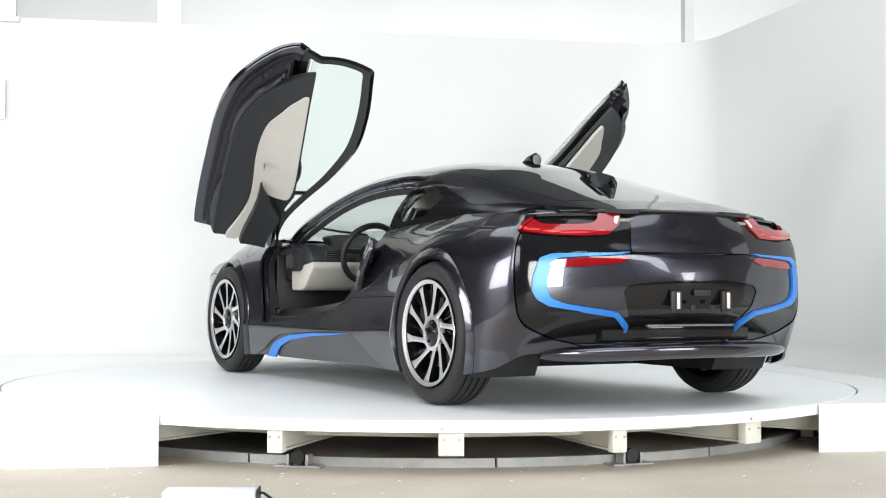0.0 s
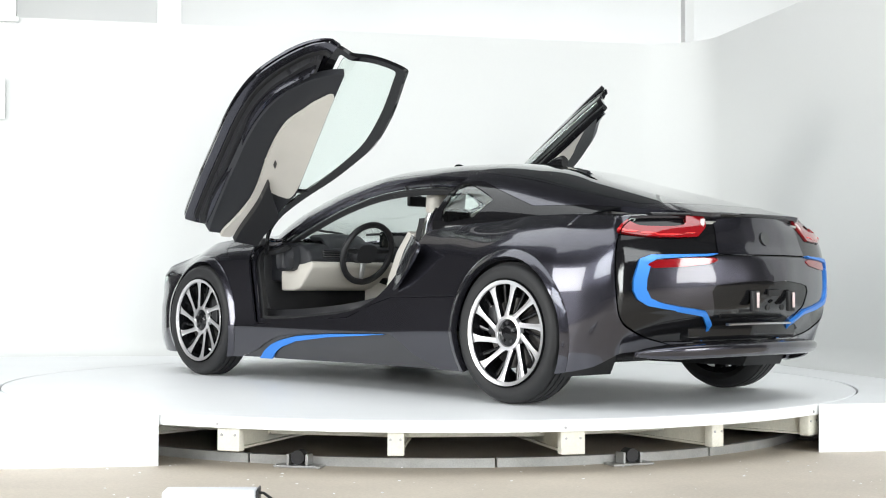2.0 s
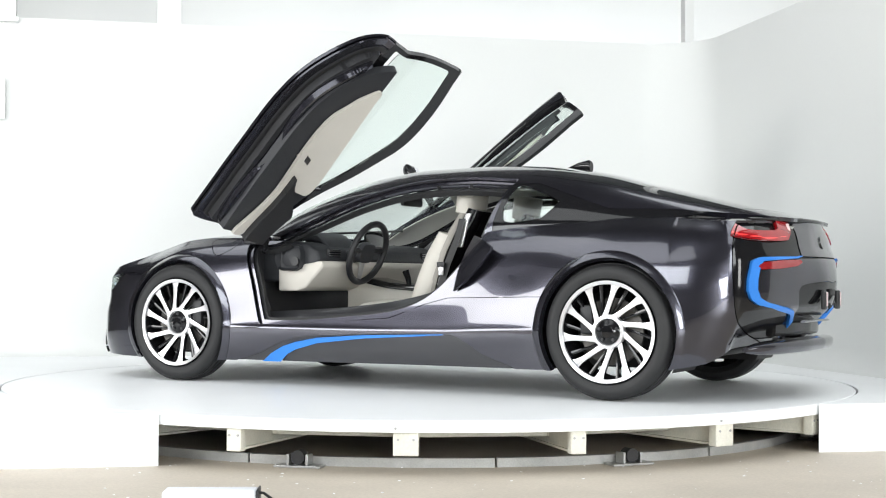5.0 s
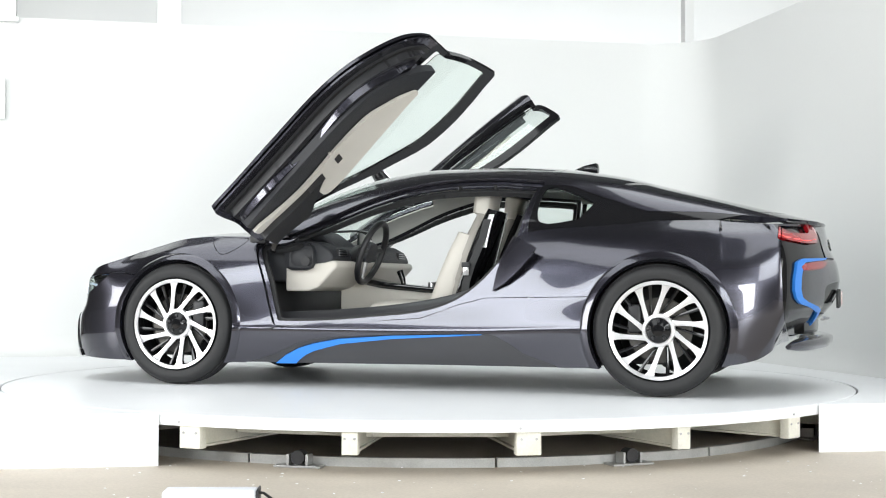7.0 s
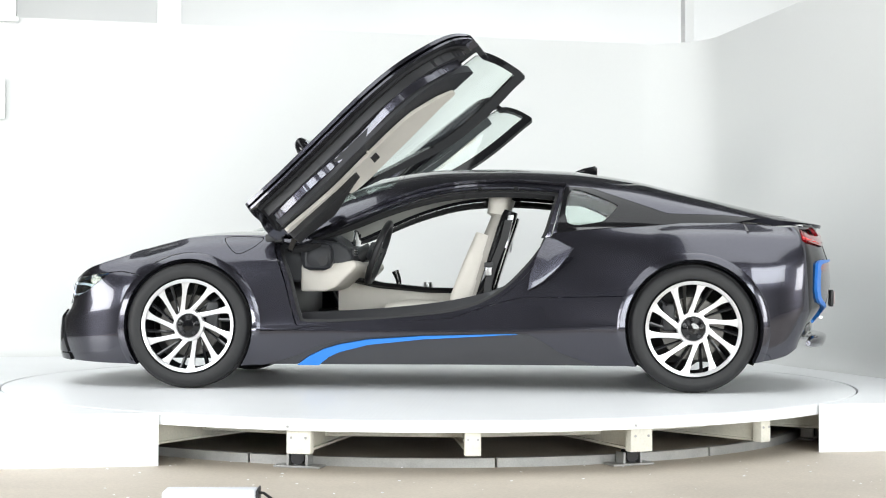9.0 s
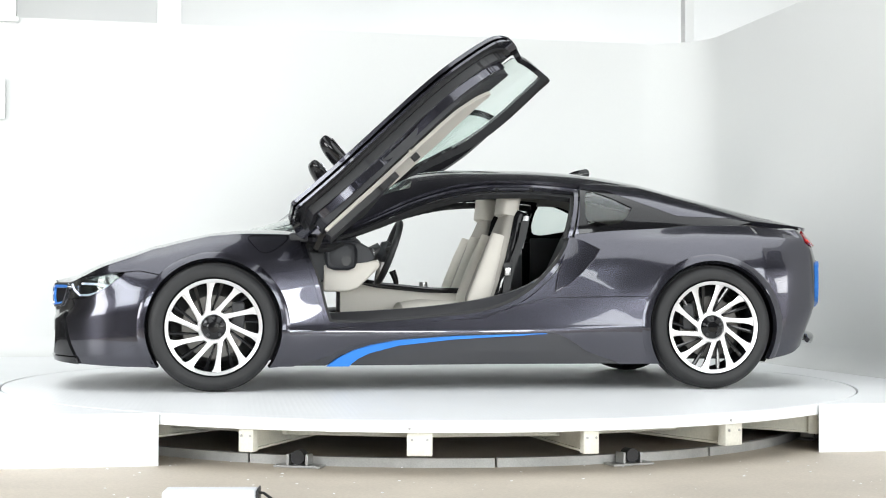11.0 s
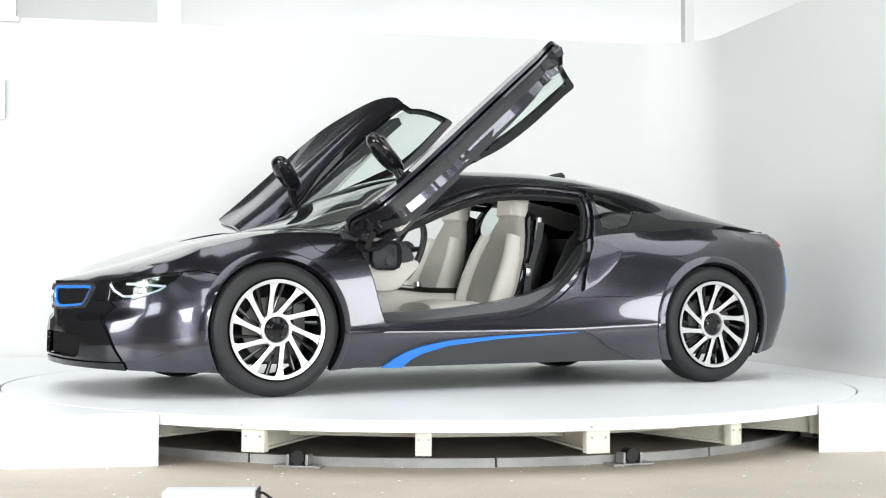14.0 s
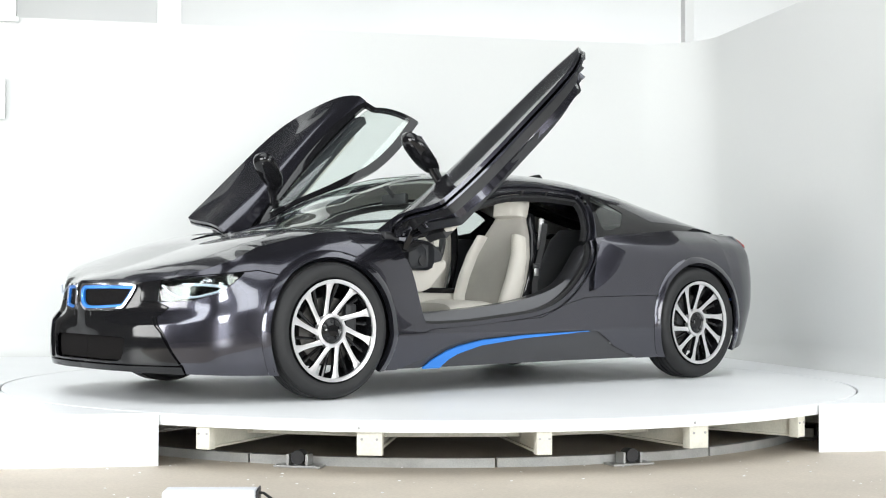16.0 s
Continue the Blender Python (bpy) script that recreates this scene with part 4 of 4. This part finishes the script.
def cabin_tub():
    bm = bmesh.new()
    box(bm, 0.0, 0, 0.20, 1.80, 1.50, 0.04, 0.01)
    part("cabin_floor", bm, CARPET, car, "black carpeted floor")
    bm = bmesh.new()
    box(bm, 0.93, 0, 0.50, 0.05, 1.56, 0.62, 0.01)
    part("firewall", bm, SATIN, car)
    bm = bmesh.new()
    box(bm, -1.02, 0, 0.56, 0.06, 1.40, 0.66, 0.02)
    part("rear_bulkhead", bm, CARPET, car)
    for s in (1, -1):
        # inner sill: a stepped, dipped threshold
        xs = np.linspace(0.93, -0.62, 30)
        top = pchip([0.93, 0.5, 0.1, -0.25, -0.45, -0.62], [0.42, 0.44, 0.475, 0.54, 0.63, 0.83], xs)
        bm = bmesh.new()
        rows = []
        for x, z in zip(xs, top):
            lo = max(0.34, z - 0.075)
            rows.append([bm.verts.new((x, s * y, zz)) for y, zz in ((0.62, 0.2), (0.62, z - 0.02), (0.66, z), (0.74, z), (0.77, z - 0.03), (0.80, lo), (0.875, lo - 0.012), (0.875, 0.2))])
        for a, b in zip(rows, rows[1:]):
            for j in range(7):
                bm.faces.new((a[j], a[j + 1], b[j + 1], b[j]))
        part("door_sill", bm, SILLGREY, car, "dark grey painted door sill")


def loft(bm, secs, n=24, power=3.0):
    """Rounded sections (centre, half width vector, half depth vector), joined and capped."""
    rings = []
    for c, u, v in secs:
        c, u, v = Vector(c), Vector(u), Vector(v)
        ring = []
        for k in range(n):
            a = 2 * math.pi * k / n
            cu, su = math.cos(a), math.sin(a)
            ring.append(bm.verts.new(c + u * math.copysign(abs(cu) ** (2 / power), cu) + v * math.copysign(abs(su) ** (2 / power), su)))
        rings.append(ring)
    for a, b in zip(rings, rings[1:]):
        for k in range(n):
            bm.faces.new((a[k], a[(k + 1) % n], b[(k + 1) % n], b[k]))
    bm.faces.new(rings[0][::-1])
    bm.faces.new(rings[-1])
    return bm


def seat(y):
    bm = bmesh.new()
    loft(bm, [((x, y, z), (0, w, 0), (0, 0, h)) for x, z, w, h in ((0.36, 0.40, 0.16, 0.03), (0.33, 0.42, 0.21, 0.06), (0.2, 0.425, 0.225, 0.075), (0.0, 0.41, 0.225, 0.08), (-0.16, 0.39, 0.22, 0.07))])
    st = part("seat", bm, LEATHER, car, "pale grey leather bucket seat")
    spine = ((-0.13, 0.40, 0.22, 0.055), (-0.16, 0.50, 0.245, 0.07), (-0.20, 0.62, 0.25, 0.065), (-0.245, 0.76, 0.235, 0.055), (-0.285, 0.88, 0.19, 0.045), (-0.315, 0.97, 0.135, 0.04), (-0.33, 1.02, 0.115, 0.035))
    bm = bmesh.new()
    loft(bm, [((x, y, z), (0, w, 0), (d, 0, d * 0.3)) for x, z, w, d in spine])
    part("backrest", bm, CLOTHGREY, st, "warm grey backrest")
    for s in (1, -1):
        bm = bmesh.new()
        loft(bm, [((x + 0.045, y + s * (w - 0.03), z), (0, 0.04, 0), (d * 0.95, 0, d * 0.3)) for x, z, w, d in spine[:5]], 16, 2.2)
        part("side_bolster", bm, LEATHER, st)
    bm = bmesh.new()
    loft(bm, [((x - 0.055, y, z), (0, w + 0.006, 0), (0.05, 0, 0.015)) for x, z, w, d in spine])
    part("back_shell", bm, GLOSS, st, "black seat back shell")
    bm = bmesh.new()
    loft(bm, [((-0.335, y, 0.985), (0, 0.10, 0), (0.05, 0, 0)), ((-0.315, y, 1.0), (0, 0.125, 0), (0.062, 0, 0.01)), ((-0.325, y, 1.08), (0, 0.13, 0), (0.062, 0, 0.01)), ((-0.335, y, 1.125), (0, 0.12, 0), (0.07, 0, 0.01)), ((-0.34, y, 1.14), (0, 0.09, 0), (0.05, 0, 0.01))])
    part("headrest", bm, LEATHER, st, "pale leather headrest")
    out = 1 if y > 0 else -1
    bm = bmesh.new()
    loft(bm, [((-0.40, y + out * 0.19, 0.99), (0, 0.012, 0), (0.016, 0, 0)), ((-0.385, y + out * 0.205, 0.93), (0, 0.012, 0), (0.018, 0, 0)), ((-0.36, y + out * 0.215, 0.80), (0, 0.010, 0), (0.016, 0, 0))], 12)
    part("belt_guide", bm, SILVER, st, "silver seat belt guide")


def belt(s):
    bm = bmesh.new()
    rows = []
    for x, y, z in ((-0.385, 0.605, 0.96), (-0.36, 0.615, 0.85), (-0.30, 0.63, 0.70), (-0.27, 0.64, 0.60), (-0.26, 0.645, 0.48)):
        rows.append([bm.verts.new((x + e, s * (y + q), z)) for e, q in ((-0.022, 0), (0.022, 0), (0.022, 0.003), (-0.022, 0.003))])
    for a, b in zip(rows, rows[1:]):
        for k in range(4):
            bm.faces.new((a[k], a[(k + 1) % 4], b[(k + 1) % 4], b[k]))
    sb = part("seat_belt", bm, SEAL, car, "black seat belt")
    bm = bmesh.new()
    box(bm, -0.272, s * 0.652, 0.665, 0.034, 0.006, 0.05, 0.003)
    part("belt_tongue", bm, STEEL, sb, "steel belt tongue")
    bm = bmesh.new()
    box(bm, -0.272, s * 0.652, 0.70, 0.05, 0.014, 0.03, 0.004)
    part("tongue_grip", bm, SATIN, sb)


def dashboard():
    def prof(name, pts, y0, y1, material, label="", bevel=0.012):
        bm = bmesh.new()
        a = [bm.verts.new((x, y0, z)) for x, z in pts]
        f = bm.faces.new(a)
        r = bmesh.ops.extrude_face_region(bm, geom=[f])
        bmesh.ops.translate(bm, vec=(0, y1 - y0, 0), verts=[v for v in r["geom"] if isinstance(v, bmesh.types.BMVert)])
        bmesh.ops.bevel(bm, geom=list(bm.edges), offset=bevel, segments=3, profile=0.5, affect="EDGES")
        return part(name, bm, material, car, label)
    prof("dashboard", [(1.10, 0.83), (0.74, 0.845), (0.60, 0.83), (0.53, 0.79), (0.50, 0.73), (0.56, 0.68), (0.62, 0.60), (0.80, 0.60), (1.10, 0.60)], -0.72, 0.72, DASH, "charcoal dashboard", 0.02)
    prof("dashboard_lower", [(0.80, 0.70), (0.60, 0.71), (0.49, 0.725), (0.475, 0.69), (0.60, 0.565), (0.66, 0.545), (0.80, 0.545)], -0.725, 0.725, LEATHER, "pale leather lower dashboard", 0.015)
    for s in (1, -1):
        bm = bmesh.new()
        box(bm, 0.70, s * 0.728, 0.745, 0.18, 0.02, 0.16, 0.05)
        part("dashboard_end", bm, DASH, car)
        bm = bmesh.new()
        cyl(bm, (0.67, s * 0.735, 0.72), (0.67, s * 0.742, 0.72), 0.028)
        part("switch", bm, SATIN, car)
        bm = bmesh.new()
        box(bm, 0.515, s * 0.56, 0.77, 0.02, 0.13, 0.05, 0.008)
        vent = part("air_vent", bm, SATIN, car)
        for k in range(3):
            bm = bmesh.new()
            box(bm, 0.503, s * 0.56, 0.755 + 0.014 * k, 0.006, 0.12, 0.004)
            part("slat", bm, STEEL, vent, smooth=False)
    bm = bmesh.new()
    loft(bm, [((0.56, 0.37, 0.80), (0, 0.17, 0), (0.02, 0, 0.05)), ((0.64, 0.37, 0.86), (0, 0.17, 0), (0.02, 0, 0.04)), ((0.78, 0.37, 0.87), (0, 0.15, 0), (0.02, 0, 0.03))])
    part("instrument_hood", bm, DASH, car, "charcoal instrument hood")
    bm = bmesh.new()
    box(bm, 0.57, 0.0, 0.87, 0.018, 0.24, 0.10, 0.006)
    part("display_screen", bm, DARKGLASS, car, "black display screen")
    # steering wheel, tilted
    m = Matrix.Translation((0.39, 0.37, 0.775)) @ Matrix.Rotation(radians(-20), 4, "Y")
    bm = bmesh.new()
    tube(bm, [m @ Vector((0, 0.185 * math.cos(a), 0.185 * math.sin(a))) for a in np.linspace(0, 2 * math.pi, 41)[:-1]], 0.0195, 12, True)
    sw = part("steering_wheel", bm, SATIN, car, "black leather steering wheel")
    bm = bmesh.new()
    loft(bm, [(m @ Vector((0.06, 0, -0.005)), m.to_3x3() @ Vector((0, 0.05, 0)), m.to_3x3() @ Vector((0, 0, 0.05))), (m @ Vector((0.03, 0, -0.005)), m.to_3x3() @ Vector((0, 0.085, 0)), m.to_3x3() @ Vector((0, 0, 0.065))), (m @ Vector((0.0, 0, -0.005)), m.to_3x3() @ Vector((0, 0.075, 0)), m.to_3x3() @ Vector((0, 0, 0.06)))])
    part("airbag_cover", bm, DASH, sw)
    for a in (0.1, math.pi - 0.1, -math.pi / 2):
        bm = bmesh.new()
        tube(bm, [m @ Vector((0.02, 0.06 * math.cos(a), 0.06 * math.sin(a))), m @ Vector((0.005, 0.175 * math.cos(a), 0.175 * math.sin(a)))], [0.02, 0.012], 8)
        part("wheel_spoke", bm, SATIN if a > -1 else STEEL, sw)
    bm = bmesh.new()
    tube(bm, [m @ Vector((0.05, 0, 0)), (0.62, 0.37, 0.70)], 0.045, 14)
    part("steering_column", bm, SATIN, car)
    # centre console
    bm = bmesh.new()
    loft(bm, [((0.66, 0, 0.44), (0, 0.17, 0), (0, 0, 0.19)), ((0.45, 0, 0.40), (0, 0.155, 0), (0, 0, 0.175)), ((0.15, 0, 0.38), (0, 0.13, 0), (0, 0, 0.165)), ((-0.5, 0, 0.37), (0, 0.12, 0), (0, 0, 0.16))], 24, 5.0)
    part("centre_console", bm, LEATHER, car, "pale leather centre console")
    bm = bmesh.new()
    loft(bm, [((0.62, 0, 0.62), (0, 0.13, 0), (0, 0, 0.025)), ((0.4, 0, 0.578), (0, 0.12, 0), (0, 0, 0.022)), ((0.1, 0, 0.55), (0, 0.10, 0), (0, 0, 0.02)), ((-0.45, 0, 0.54), (0, 0.09, 0), (0, 0, 0.018))], 20, 6.0)
    part("console_top", bm, GLOSS, car, "gloss black console top")
    bm = bmesh.new()
    tube(bm, [(0.30, 0.02, 0.57), (0.31, 0.02, 0.62), (0.33, 0.02, 0.67)], [0.014, 0.018, 0.022], 10)
    part("gear_selector", bm, GLOSS, car)
    bm = bmesh.new()
    cyl(bm, (0.13, -0.02, 0.56), (0.13, -0.02, 0.60), 0.028, 0.024)
    part("rotary_knob", bm, STEEL, car)
    # rear-view mirror
    bm = bmesh.new()
    box(bm, 0.30, 0.0, 1.105, 0.03, 0.24, 0.065, 0.012)
    rv = part("rear_view_mirror", bm, SATIN, car, "black rear-view mirror")
    bm = bmesh.new()
    tube(bm, [(0.31, 0, 1.12), (0.38, 0, 1.19)], 0.014)
    part("mirror_stem", bm, SATIN, rv)


def cabin_rear():
    for y in (0.33, -0.33):
        bm = bmesh.new()
        loft(bm, [((-0.74, y, 0.46), (0, 0.20, 0), (0.06, 0, 0.02)), ((-0.80, y, 0.66), (0, 0.21, 0), (0.06, 0, 0.02)), ((-0.88, y, 0.86), (0, 0.18, 0), (0.05, 0, 0.02)), ((-0.90, y, 0.93), (0, 0.12, 0), (0.04, 0, 0.01))])
        part("rear_seat", bm, DASH, car, "charcoal rear seat back")
    bm = bmesh.new()
    box(bm, -1.25, 0, 0.875, 0.55, 1.20, 0.03, 0.01)
    part("parcel_shelf", bm, CARPET, car)
    for s in (1, -1):
        bm = bmesh.new()
        box(bm, -0.86, s * 0.70, 0.62, 0.34, 0.03, 0.56, 0.01)
        part("rear_side_trim", bm, DASH, car)
        bm = bmesh.new()
        tube(bm, [(0.965, s * 0.80, 0.835), (0.89, s * 0.815, 0.64), (0.795, s * 0.82, 0.43)], [0.011, 0.014, 0.014], 10)
        part("door_strut", bm, SATIN, car, "black gas strut of the door")
        bm = bmesh.new()
        box(bm, 0.94, s * 0.79, 0.845, 0.10, 0.06, 0.05, 0.012)
        part("door_hinge", bm, SATIN, car)
        # flying fin behind the door: a bent leaf that stands off the flank
        rim = [(-0.495, 0.918, 0.555), (-0.515, 0.905, 0.66), (-0.555, 0.888, 0.77), (-0.60, 0.872, 0.855), (-0.655, 0.905, 0.838), (-0.742, 0.948, 0.790), (-0.70, 0.950, 0.725), (-0.645, 0.950, 0.665), (-0.57, 0.938, 0.60)]
        V = np.array([(-0.61, 0.925, 0.74)] + rim) * (1, s, 1)
        F = [(0, k + 1, (k + 1) % 9 + 1) for k in range(9)]
        F = F if normals(V, F)[0, 1] * s > 0 else [f[::-1] for f in F]
        build("side_fin", *sheet((V, F), 0.016), PAINT, car, "painted fin behind the door opening")


def car_trim():
    bm = bmesh.new()
    loft(bm, [((-0.76, 0, 1.272), (0, 0.004, 0), (0, 0, 0.003)), ((-0.83, 0, 1.285), (0, 0.022, 0), (0, 0, 0.02)), ((-0.90, 0, 1.287), (0, 0.028, 0), (0, 0, 0.033)), ((-0.915, 0, 1.28), (0, 0.028, 0), (0, 0, 0.03))], 16, 2.2)
    part("roof_antenna", bm, GLOSS, car, "black shark-fin antenna")
    # spoiler lip over the tail
    bm = bmesh.new()
    secs = []
    for y in np.linspace(-0.62, 0.62, 29):
        k = abs(y) / 0.62
        x = -2.215 + 0.16 * k ** 2.2
        secs.append(((x + 0.05, y, 0.926 - 0.010 * k ** 2), (0.065 - 0.02 * k ** 3, 0, -0.010), (0.002, 0, 0.016)))
    loft(bm, secs, 14, 2.4)
    part("tail_spoiler", bm, GLOSS, car, "gloss black tail spoiler lip")
    # plate carrier with two lamps and bolt holes
    for s in (1, -1):
        bm = bmesh.new()
        box(bm, -2.30, s * 0.15, 0.515, 0.02, 0.06, 0.10, 0.006)
        pb = part("plate_bracket", bm, SATIN, car)
        bm = bmesh.new()
        box(bm, -2.318, s * 0.15, 0.52, 0.006, 0.018, 0.075, 0.002)
        part("plate_lamp", bm, PALELENSGLINT, pb, "pale plate lamp lens")
        bm = bmesh.new()
        cyl(bm, (-2.312, s * 0.06, 0.485), (-2.302, s * 0.06, 0.485), 0.014)
        part("bolt_hole", bm, SEAL, car)
    bm = bmesh.new()
    box(bm, -2.306, 0, 0.555, 0.012, 0.10, 0.032, 0.004)
    part("boot_release", bm, SEAL, car)
    bm = bmesh.new()
    cyl(bm, (-2.235, 0, 0.8175), (-2.255, 0, 0.822), 0.036, 0.034, 32)
    part("boot_badge", bm, DARKGLASS, car, "round dark badge")
    # painted blade under the tail, across the whole width
    ys = np.linspace(-0.74, 0.74, 41)
    xt = pchip([0.0, 0.22, 0.44, 0.64, 0.785, 0.88], [-2.284, -2.268, -2.222, -2.158, -2.09, -2.02], np.abs(ys))
    bm = bmesh.new()
    loft(bm, [((x + 0.060, y, 0.284 - 0.018 * (y / 0.80) ** 2), (0.045 * (1 - 0.8 * (y / 0.74) ** 8), 0, 0.008), (-0.010, 0, 0.036 * (1 - 0.7 * (y / 0.74) ** 8))) for x, y in zip(xt, ys)], 14, 3.0)
    part("rear_blade", bm, PAINT, car, "painted blade under the bumper")
    bm = bmesh.new()
    loft(bm, [((x + 0.125, y, 0.385), (0.03, 0, 0), (0, 0, 0.06)) for x, y in zip(xt[8:-8], ys[8:-8])], 12, 5.0)
    part("bumper_cavity", bm, GLOSS, car, "gloss black gap under the bumper")
    bm = bmesh.new()
    loft(bm, [((x + 0.045, y, 0.405 - 0.01 * abs(y)), (0.012, 0, 0), (0, 0, 0.006)) for x, y in zip(xt[13:-13], ys[13:-13])], 10, 3.0)
    part("bumper_trim", bm, STEEL, car, "slim bright strip under the bumper")
    bm = bmesh.new()
    box(bm, 2.32, 0, 0.42, 0.02, 0.20, 0.05, 0.006)
    part("front_plate_mount", bm, SATIN, car, "black front number plate mount")
    for s in (1, -1):
        bm = bmesh.new()
        tube(bm, [(0.98, s * 0.10, 0.915), (0.90, s * 0.35, 0.93), (0.72, s * 0.60, 0.945)], 0.008)
        part("wiper_arm", bm, SATIN, car)


underbody()
cabin_tub()
seat(0.37)
seat(-0.37)
belt(1)
belt(-1)
dashboard()
cabin_rear()
car_trim()


def motions():
    off = Vector((-0.10476, -0.10652, 0.0))
    rows_t, rows_c = [], []
    for k in range(33):
        t = 0.5 * k
        m = pose(0, 0, 0, 0, 0, turned(t))
        rows_t.append((t, m))
        rows_c.append((t, m @ Matrix.Translation(off)))
    walk(TABLE, rows_t)
    walk(car, rows_c)


motions()
